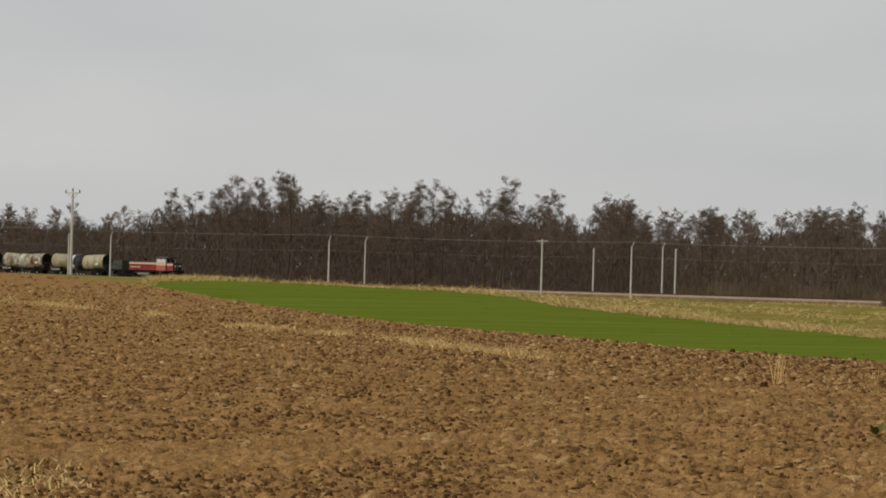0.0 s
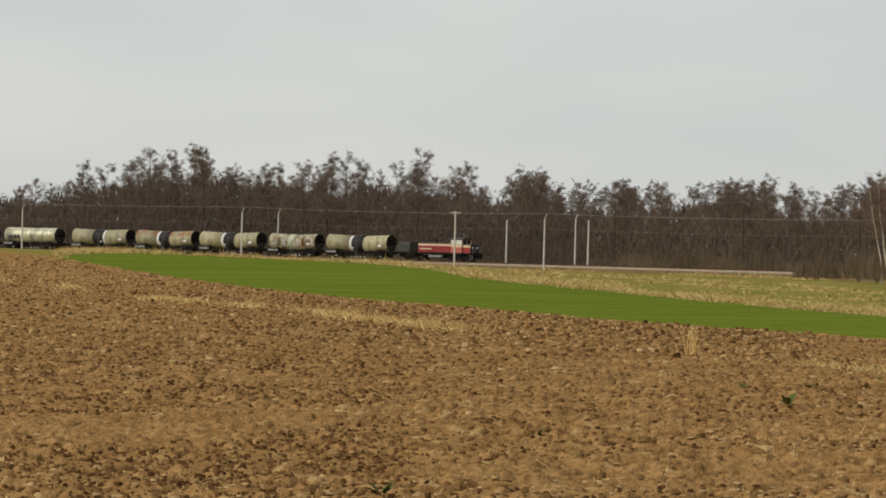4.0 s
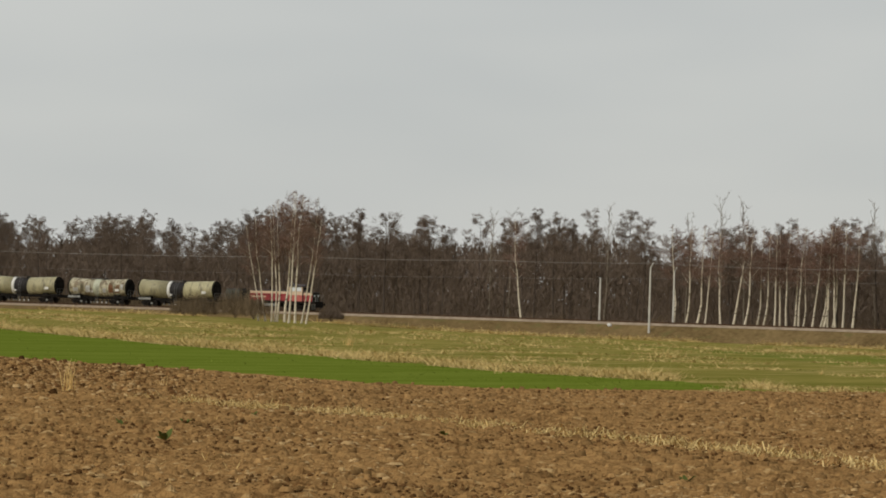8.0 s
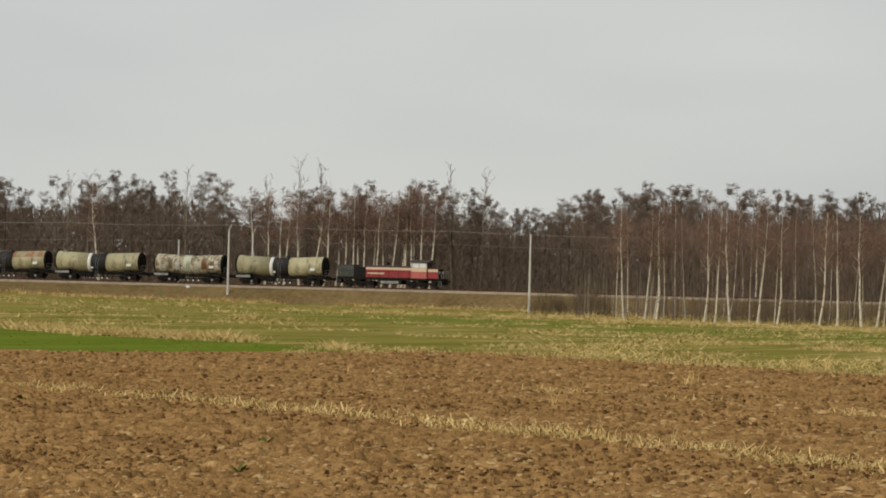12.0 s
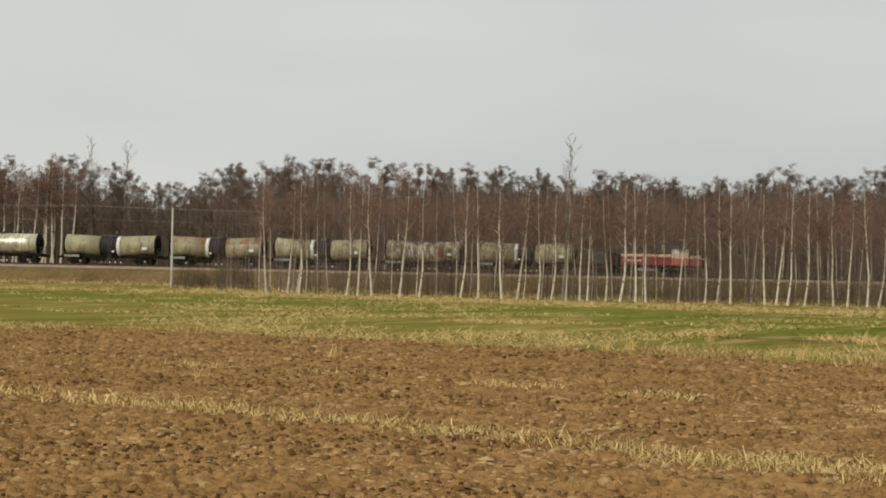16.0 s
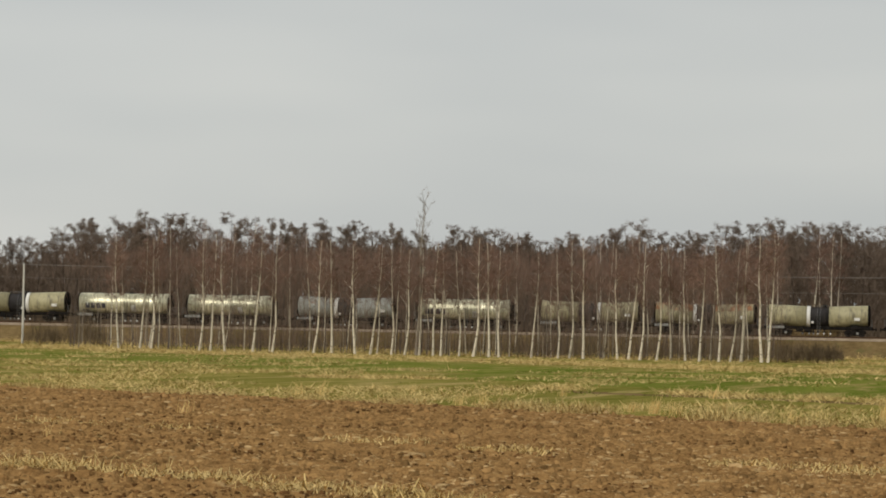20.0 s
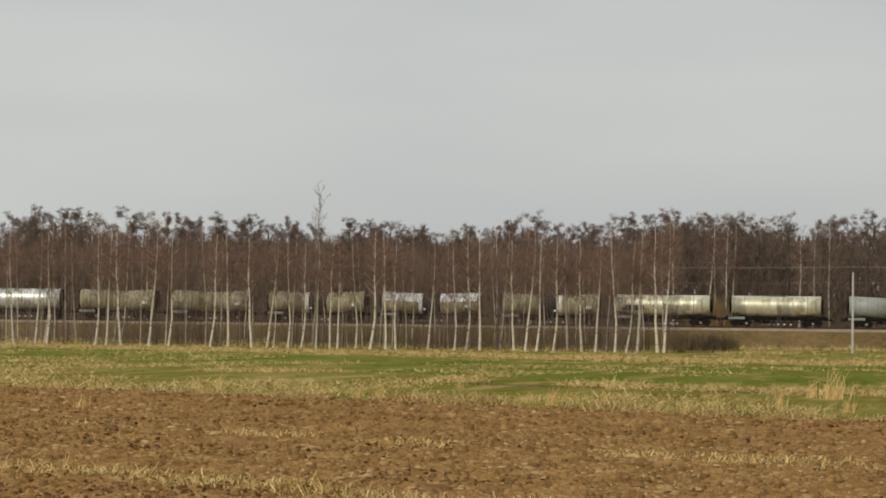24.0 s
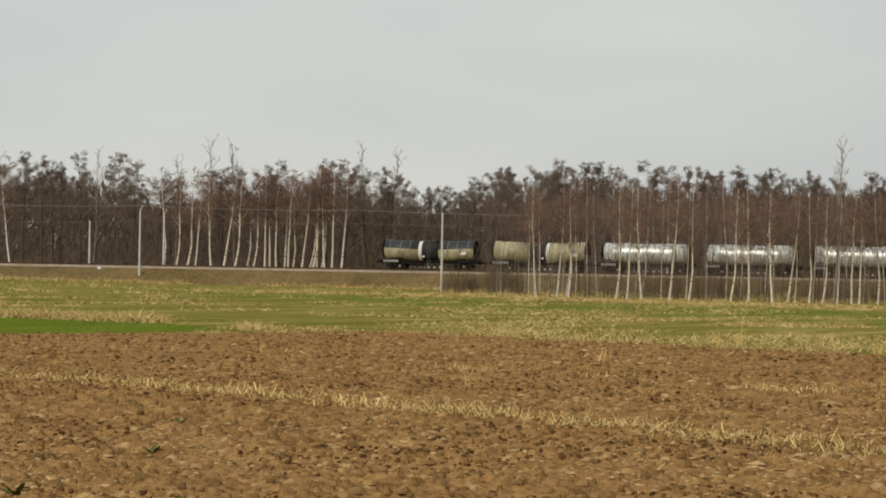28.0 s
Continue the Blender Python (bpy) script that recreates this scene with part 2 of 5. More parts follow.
# distance of the field's edges by bearing
FIELD_EDGE = ((-180, 200), (-62, 330), (-50.5, 315), (-49.4, 290), (-48.3, 275), (-46.2, 223), (-44, 182), (-41.8, 151), (-39.6, 132), (-37.4, 109), (-35.2, 97),
              (-33.4, 90), (-30.3, 77), (-27, 73.5), (-23, 79), (-19.7, 86), (-16.4, 77), (-12.5, 69.5), (-7.5, 61), (-3, 54.5), (1, 52), (12, 48), (180, 200))
CROP_EDGE = ((-180, 50), (-62, 60), (-48.6, 60), (-47.6, 280), (-45, 340), (-43, 345), (-41.1, 303), (-39.6, 250), (-37.2, 216), (-33.5, 165), (-30.3, 132), (-27, 105), (-23.7, 94), (-22, 80), (-20, 50), (180, 50))

# the greener strip of the meadow by bearing (near and far side), and the furrow before it
LUSH_NEAR = ((-180, 400), (-25, 300), (-21.3, 200), (-19, 183), (-16.8, 165), (-14.5, 146), (-10.5, 136), (-6.6, 104), (-2.2, 96), (6, 90), (180, 90))
LUSH_FAR = ((-180, 400), (-25, 302), (-21.3, 290), (-19, 292), (-16.8, 268), (-14.5, 244), (-10.5, 232), (-6.6, 190), (-2.2, 172), (6, 160), (180, 160))
FURROW = ((-180, 96), (-10.5, 96), (-9.2, 92.5), (-6.6, 86.5), (-4.5, 83.5), (-2.2, 79.2), (0.75, 74.6), (8, 68), (180, 68))


def edge(table, bearing):
    return np.interp(bearing, [a for a, _ in table], [b for _, b in table])


def clods(x, y):
    """Broken ploughed earth: lumps on lumps, with pits between them."""
    warp = 0.5 * lattice(x * 0.8, y * 0.8, 9)
    a = np.abs(lattice(x * 3.1 + warp, y * 3.1, 1) - 0.5) * 2
    b = lattice(x * 8.5, y * 6.5 + warp, 2)
    c = lattice(x * 19.0, y * 15.0, 3)
    d = lattice(x * 1.1, y * 1.1, 4)
    lump = np.clip(b - 0.42, 0, 1) * 1.7
    return 0.03 * a + 0.055 * lump * (0.4 + d) + 0.05 * c + 0.03 * d - 0.075


def build_ground():
    fine = np.radians(np.concatenate([np.linspace(-60, -52, 60)[:-1], np.linspace(-52, 2, 900), np.linspace(2, 10, 70)[1:]]))
    rest = np.radians(np.linspace(10, 300, 66)[1:-1])
    az = np.concatenate([fine, rest])
    r = np.concatenate([[0.4, 2, 5, 9, 13], 1.7 / np.tan(np.linspace(math.atan(1.7 / 16), math.atan(1.7 / 112), 300)), 113 * 1.017 ** np.arange(110), 735 * 1.16 ** np.arange(13)])
    A, R = np.meshgrid(az, r)
    X, Y = R * np.sin(A), R * np.cos(A)
    X[0], Y[0] = 0.07, 0.05
    bearing = (np.degrees(A) + 180) % 360 - 180
    e1, e2 = edge(FIELD_EDGE, bearing), edge(CROP_EDGE, bearing)
    rag = 1 + 0.02 * (lattice(X * 0.35, Y * 0.35, 5) - 0.5) + 0.012 * (lattice(X * 1.6, Y * 1.6, 6) - 0.5)
    in_field = R * rag < e1
    in_crop = (~in_field) & (R * rag < e2)
    rough = step((e1 - R) / (0.02 * e1)) * np.clip(1.3 - R / 330, 0.25, 1) * step((R - 5) / 9) * np.where((bearing > -62) & (bearing < 11), 1.0, 0.3)
    wave = 0.04 * (lattice(X * 0.12, Y * 0.12, 7) - 0.5) + 0.012 * (lattice(X * 0.5, Y * 0.5, 8) - 0.5)
    Z = lie(X, Y) + rough * clods(X, Y) + (1 - rough) * wave * 0.08
    drift = R * (1 + 0.26 * (lattice(X * 0.09, Y * 0.05, 51) - 0.5) + 0.16 * (lattice(X * 0.4, Y * 0.3, 52) - 0.5))
    in_lush = (drift > edge(LUSH_NEAR, bearing)) & (drift < edge(LUSH_FAR, bearing))
    gap = np.abs(R + 0.5 * (lattice(X * 0.5, Y * 0.5, 53) - 0.5) - edge(FURROW, bearing))
    in_furrow = (gap < 1.0) & (bearing > -9.4) & (bearing < 20) & (lattice(X * 0.3, Y * 0.3, 54) > 0.3)
    Z = Z - 0.09 * in_furrow
    n = len(az)
    co = np.stack([X, Y, Z], -1).reshape(-1, 3)
    i, j = np.meshgrid(np.arange(len(r) - 1), np.arange(n), indexing="ij")
    k = (j + 1) % n
    quads = np.stack([i * n + j, (i + 1) * n + j, (i + 1) * n + k, i * n + k], -1).reshape(-1, 4)
    kind = np.where(in_field, 0, np.where(in_crop, 1, np.where(in_furrow, 4, np.where(in_lush, 3, 2))))[:-1].ravel()
    me = fast_mesh("ground", co, quads, [SOIL, CROP, MEADOW, LUSH, BANK], kind)
    me.polygons.foreach_set("use_smooth", kind > 0)
    tagged(new("ground", me), "flat farmland of ploughed brown soil, green crop and dry meadow", "ground", kind="structure")


def sweep(name, profile, x0, x1, mat, dx=8.0, smooth=False):
    """A strip swept along the track: profile of (offset to the far side, height)."""
    xs = np.arange(x0, x1 + dx, dx)
    y = track_y(xs)
    slope = np.maximum(0, BEND_X - xs) / BEND_R
    nx, ny = -slope / np.hypot(1, slope), 1 / np.hypot(1, slope)
    k = len(profile)
    co = np.array([[x + a * p, q + a * s, z] for x, q, p, s in zip(xs, y, nx, ny) for a, z in profile])
    i, j = np.meshgrid(np.arange(len(xs) - 1), np.arange(k - 1), indexing="ij")
    quads = np.stack([i * k + j, (i + 1) * k + j, (i + 1) * k + j + 1, i * k + j + 1], -1).reshape(-1, 4)
    return fast_mesh(name, co, quads, [mat], None, smooth)


def build_line():
    bank = sweep("railway_embankment", [(-10.2, -5.0), (-4.6, -1.70), (-3.6, -1.50), (3.6, -1.50), (10.2, -5.0)], -1300, 900, BANK)
    tagged(new("railway_embankment", bank), "low grassy railway embankment of brown winter turf", "embankment", kind="structure")
    bed = sweep("ballast_bed", [(-3.1, -1.55), (-1.9, -1.15), (1.9, -1.15), (3.1, -1.55)], -1300, 900, BALLAST)
    tagged(new("ballast_bed", bed), "pale stone ballast under the railway track", "ballast", kind="structure")
    rails = tagged(new("railway_track"), "single railway track with rusty rails on ballast", "railway track", kind="structure")
    for a in (-0.76, 0.76):
        me = sweep("rail", [(a - 0.07, -1.15), (a - 0.035, -0.97), (a - 0.035, RAIL_Z), (a + 0.035, RAIL_Z), (a + 0.035, -0.97), (a + 0.07, -1.15)], -1300, 900, RAIL)
        mesh_part("rail", me, rails)


def build_clods(name, label, mat, seed, n, b, d, size, tall):
    """Loose clods on the ploughed soil: small broken lumps, in one mesh."""
    rs = np.random.RandomState(seed)
    x, y = d * np.sin(np.radians(b)), d * np.cos(np.radians(b))
    z = lie(x, y) + clods(x, y) * np.clip(1.3 - d / 330, 0.25, 1)
    unit = np.array([[1, 0, 0], [-1, 0, 0], [0, 1, 0], [0, -1, 0], [0.6, 0.5, 0.65], [-0.5, 0.6, 0.6], [-0.1, -0.6, 0.75]])
    face = np.array([[0, 2, 4], [2, 5, 4], [2, 1, 5], [1, 3, 6], [1, 6, 5], [3, 0, 6], [0, 4, 6], [4, 5, 6]])
    shape = unit[None] * (1 + 0.5 * (rs.rand(n, 7, 1) - 0.5)) * size[:, None, None] * np.stack([rs.uniform(0.7, 1.5, n), rs.uniform(0.7, 1.5, n), rs.uniform(0.7, 1.3, n) * tall], -1)[:, None, :]
    a = rs.uniform(0, 2 * np.pi, n)[:, None]
    X, Y = shape[..., 0] * np.cos(a) - shape[..., 1] * np.sin(a), shape[..., 0] * np.sin(a) + shape[..., 1] * np.cos(a)
    co = np.stack([X + x[:, None], Y + y[:, None], shape[..., 2] + z[:, None] - 0.1 * size[:, None]], -1).reshape(-1, 3)
    tri = (face[None] + 7 * np.arange(n)[:, None, None]).reshape(-1, 3)
    tagged(new(name, fast_mesh(name, co, tri, [mat])), label, "soil", kind="stuff")


def scatter_clods():
    rs = np.random.RandomState(8)
    n = 36000
    b = rs.uniform(-54, 5, n)
    d = 16.5 + (np.minimum(edge(FIELD_EDGE, b), 300) - 17.5) * rs.rand(n) ** 1.45
    size = rs.gamma(2.0, 0.0085, n) * (1 + d / 55) * np.where(rs.rand(n) < 0.04, 1.8, 1.0)
    build_clods("soil_clods", "loose brown clods on the ploughed soil", CLOD, 18, n, b, d, np.minimum(size, 0.034 * (1 + d / 50)), 1.1)
    # dark clods, coloured like the shade in the soil's pits, lie thinner
    n = 74000
    b = np.where(rs.rand(n) < 0.2, rs.uniform(-54, -41, n), rs.uniform(-56, 9.5, n))
    far = np.minimum(edge(FIELD_EDGE, b), 260)
    d = 1 / (1 / 17.0 + (1 / far - 1 / 17.0) * rs.rand(n) ** 0.8)
    keep = lattice(d * np.sin(np.radians(b)) * 0.5, d * np.cos(np.radians(b)) * 0.35, 61) > np.interp(b, (-32, -16), (0.38, 0.60))
    b, d = b[keep], d[keep]
    size = np.minimum(rs.gamma(3.2, 0.0036, len(b)), 0.021) * (0.75 + d / 50)
    build_clods("shade_clods", "dark clods standing in for shaded pits in the soil", SHADE_CLOD, 19, len(b), b, d, size, 1.35)
    # coarser clods over the field's rise
    # the darkest of these carry pit shade in their colour
    for mat, word, n, grain in ((SHADE_CLOD, "dark damp", 7000, 0.0105), (DRY_CLOD, "pale dry", 5500, 0.0095), (CLOD, "brown", 5000, 0.013)):
        b = rs.uniform(-53, -33, n)
        far = np.minimum(edge(FIELD_EDGE, b), 250)
        d = 55 + (far - 56) * rs.rand(n) ** 0.85
        b, d = b[far > 60], d[far > 60]
        build_clods("rise_clods", word + " clods on the field's rise", mat, 40 + len(word), len(b), b, d, np.minimum(rs.gamma(3, grain, len(b)), 0.09) * (0.6 + d / 160), 1.2)
    # flakes of dry crust
    n = 36000
    b = rs.uniform(-54, 9.5, n)
    far = np.minimum(edge(FIELD_EDGE, b), 200)
    d = 1 / (1 / 17.0 + (1 / far - 1 / 17.0) * rs.rand(n))
    keep = lattice(d * np.sin(np.radians(b)) * 0.4, d * np.cos(np.radians(b)) * 0.3, 62) > np.interp(b, (-30, -12), (0.58, 0.44))
    b, d = b[keep], d[keep]
    build_clods("dry_clods", "pale flakes of dry crust on the ploughed soil", DRY_CLOD, 20, len(b), b, d, rs.gamma(3, 0.0046, len(b)) * (0.75 + d / 38), 0.7)


build_ground()
scatter_clods()
build_line()


# ======== the train ========
TANK_TAN = material("tank_tan", (0.28, 0.248, 0.14), (0.46, 0.412, 0.24), 0.62, 0.6, 6, spots=(0.19, 0.165, 0.10), spot_at=0.61, stretch=(1, 1, 0.3), vary=0.14)
TANK_RUST = material("tank_rust", (0.24, 0.20, 0.11), (0.36, 0.31, 0.18), 0.6, 0.6, 6, spots=(0.31, 0.135, 0.052), spot_at=0.48, stretch=(1, 1, 0.35))
TANK_PATCH = material("tank_patched", (0.15, 0.105, 0.06), (0.28, 0.22, 0.135), 0.65, 1.0, 4, spots=(0.50, 0.45, 0.31), spot_at=0.50, stretch=(1, 1, 0.6))
TANK_GREY = material("tank_grey", (0.27, 0.28, 0.25), (0.38, 0.39, 0.35), 0.5, 0.5, 6, spots=(0.20, 0.20, 0.17), spot_at=0.68)
TANK_CREAM = material("tank_cream", (0.60, 0.56, 0.38), (0.80, 0.76, 0.56), 0.42, 0.5, 6, metal=0.45, spots=(0.40, 0.38, 0.26), spot_at=0.56, stretch=(1, 1, 0.22), vary=0.08)
TANK_ALU = material("tank_aluminium", (0.72, 0.72, 0.66), (0.93, 0.93, 0.88), 0.42, 0.7, 6, metal=0.45, spots=(0.50, 0.50, 0.41), spot_at=0.57, stretch=(1, 1, 0.22), vary=0.08)
TANK_WHITE = material("tank_white", (0.78, 0.77, 0.74), (0.88, 0.87, 0.85), 0.5, 0.5)
TANK_BLACK = material("tank_tar_black", (0.012, 0.010, 0.010), (0.032, 0.026, 0.024), 0.8, 0.8)
TANK_PALE = material("tank_pale_green", (0.42, 0.43, 0.31), (0.60, 0.60, 0.45), 0.6, 0.8, 6, spots=(0.25, 0.23, 0.15), spot_at=0.66)
STRAP = material("tank_strap", (0.20, 0.185, 0.12), (0.34, 0.31, 0.21), 0.6, 1.5)
TANK_BLUE = material("tank_blue_black", (0.014, 0.019, 0.022), (0.03, 0.038, 0.043), 0.6, 0.8)
RING_WHITE = material("ring_white", (0.68, 0.66, 0.60), (0.82, 0.80, 0.75), 0.6, 1)
UNDER = material("underframe_black", (0.010, 0.009, 0.008), (0.032, 0.028, 0.025), 0.92, 2)
WHEEL = material("wheel_steel", (0.03, 0.024, 0.02), (0.07, 0.056, 0.046), 0.7, 3, metal=0.3)
PALE_GEAR = material("pale_gear", (0.12, 0.12, 0.11), (0.36, 0.36, 0.33), 0.6, 2)
# windscreen glass, near black: the shade on the cab's ends put into colour
SHADED_GLASS = material("shaded_glass", (0.02, 0.022, 0.025), (0.04, 0.043, 0.047), 0.12, 1)
LOCO_SALMON = material("loco_pale_red", (0.40, 0.085, 0.07), (0.52, 0.14, 0.11), 0.6, 0.6)
LOCO_RED = material("loco_red", (0.25, 0.02, 0.024), (0.36, 0.034, 0.036), 0.6, 0.5)
LOCO_CREAM = material("loco_cream", (0.62, 0.44, 0.29), (0.74, 0.56, 0.40), 0.5, 0.5)
LOCO_GREY = material("loco_dark_grey", (0.02, 0.02, 0.018), (0.05, 0.048, 0.043), 0.92, 0.8)
LOCO_DULL = material("loco_dull_green_grey", (0.045, 0.05, 0.042), (0.095, 0.10, 0.085), 0.8, 0.8)
LOCO_ROOF = material("loco_roof", (0.03, 0.02, 0.02), (0.07, 0.05, 0.045), 0.6, 0.8)
# pale base colour stands in for bright sky in the glass
GLASS = material("sky_pale_glass", (0.70, 0.73, 0.75), (0.80, 0.83, 0.85), 0.15, 1)
LETTER = material("dark_lettering", (0.05, 0.05, 0.07), (0.09, 0.09, 0.11), 0.6, 2)


def empty(name, label, category, group="", kind=""):
    return tagged(new(name), label, category, group, kind)


def wheel_mesh(r=0.46):
    bm = bmesh.new()
    rod(bm, (0, -0.07, 0), (0, 0.07, 0), r, r, 20)
    rod(bm, (0, 0.05, 0), (0, 0.09, 0), r + 0.03, r + 0.03, 20)
    rod(bm, (0, -0.11, 0), (0, -0.06, 0), 0.14, 0.14, 10)
    me = bpy.data.meshes.new("wheel")
    bm.to_mesh(me)
    bm.free()
    me.materials.append(WHEEL)
    return me


WHEEL_MESH = wheel_mesh()
BIG_WHEEL = wheel_mesh(0.52)


def bogie(parent, x, axles, wheel_me, r):
    """A truck with its side frames, springs and wheels; its origin at rail height."""
    bm = bmesh.new()
    half = max(axles) + 0.55
    for s in (-1, 1):
        y = 1.02 * s
        box(bm, x - half, x + half, y - 0.07, y + 0.07, r - 0.02, r + 0.34, 0.03)
        for a in axles:
            box(bm, x + a - 0.17, x + a + 0.17, y - 0.11, y + 0.11, r - 0.18, r + 0.16, 0.03)
        for a, b in zip(axles, axles[1:]):
            m = x + (a + b) / 2
            rod(bm, (m - 0.16, y, r - 0.22), (m - 0.16, y, r + 0.1), 0.11, 0.11, 8)
            rod(bm, (m + 0.16, y, r - 0.22), (m + 0.16, y, r + 0.1), 0.11, 0.11, 8)
            box(bm, m - 0.42, m + 0.42, y - 0.08, y + 0.08, r - 0.3, r - 0.2)
    box(bm, x - 0.45, x + 0.45, -1.1, 1.1, r - 0.05, r + 0.62, 0.03)
    b = part("bogie", bm, UNDER, parent)
    for a in axles:
        for s in (-1, 1):
            m = pose(x + a, 0.76 * s, r) @ (pose(0, 0, 0, 0, 0, 180) if s > 0 else Matrix())
            mesh_part("wheel", wheel_me, b, "", m)
    return b


def buffers(parent, x, z=1.06):
    for e in (-1, 1):
        for s in (-1, 1):
            bm = bmesh.new()
            rod(bm, (e * (x - 0.55), 0.88 * s, z), (e * (x - 0.08), 0.88 * s, z), 0.11, 0.09, 10)
            rod(bm, (e * (x - 0.08), 0.88 * s, z), (e * x, 0.88 * s, z), 0.25, 0.23, 14)
            part("buffer", bm, UNDER, parent)
        bm = bmesh.new()
        box(bm, e * (x - 0.5) - 0.2, e * (x - 0.5) + 0.2, -0.1, 0.1, z - 0.14, z + 0.1, 0.02)
        rod(bm, (e * (x - 0.3), 0, z), (e * (x + 0.05), 0, z - 0.18), 0.05, 0.05, 6)
        part("coupling", bm, UNDER, parent)


def shell(parent, name, x0, x1, r, zc, low, high, label="", ends=(False, False), split=0.0, sides=36, sag=0.0):
    """A length of tank barrel; ends: which ends are domed; the upper part in its own colour; sag: its fall towards the wagon's middle."""
    rings = []
    dome = 0.30
    if ends[0]:
        rings += [(x0 + dome * (1 - math.sin(a)), r * math.cos(math.pi / 2 - a) ** 0.8, zc) for a in (0.18, 0.5, 0.85, 1.2)]
    rings.append((x0 + (dome if ends[0] else 0), r, zc))
    n = max(2, int((x1 - x0) / 2.2))
    for i in range(1, n):
        x = x0 + (x1 - x0) * i / n
        rings.append((x, r, zc))
    rings = [q for q in rings if q[0] <= x1 - (dome if ends[1] else 0) + 1e-6]
    rings.append((x1 - (dome if ends[1] else 0), r, zc))
    if ends[1]:
        rings += [(x1 - dome * (1 - math.sin(a)), r * math.cos(math.pi / 2 - a) ** 0.8, zc) for a in (1.2, 0.85, 0.5, 0.18)]
    if len(rings) > 1 and rings[0][0] > rings[1][0]:
        rings.sort()
    bm = bmesh.new()
    lathe(bm, [(x, q, z + sag * (abs(x) - 4.2)) for x, q, z in rings], sides)
    for f in bm.faces:
        c = f.calc_center_median()
        f.material_index = 1 if c.z > zc + sag * (abs(c.x) - 4.2) + split * r else 0
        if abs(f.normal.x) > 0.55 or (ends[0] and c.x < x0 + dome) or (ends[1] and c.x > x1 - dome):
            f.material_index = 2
        f.smooth = True
    return part(name, bm, [low, high, UNDER], parent, label)


def underframe(parent, half, z=1.02):
    bm = bmesh.new()
    for s in (-1, 1):
        box(bm, -half, half, 0.38 * s - 0.1, 0.38 * s + 0.1, z - 0.12, z + 0.45, 0.02)
        box(bm, -half, -half + 4.2, 1.15 * s - 0.05, 1.15 * s + 0.05, z + 0.03, z + 0.21, 0.02)
        box(bm, half - 4.2, half, 1.15 * s - 0.05, 1.15 * s + 0.05, z + 0.03, z + 0.21, 0.02)
    for e in (-1, 1):
        box(bm, e * half - 0.12, e * half + 0.12, -1.32, 1.32, z - 0.12, z + 0.34, 0.03)
        box(bm, e * (half - 2.3) - 0.45, e * (half - 2.3) + 0.45, -1.25, 1.25, z + 0.15, z + 0.55, 0.03)
    return part("underframe", bm, UNDER, parent)


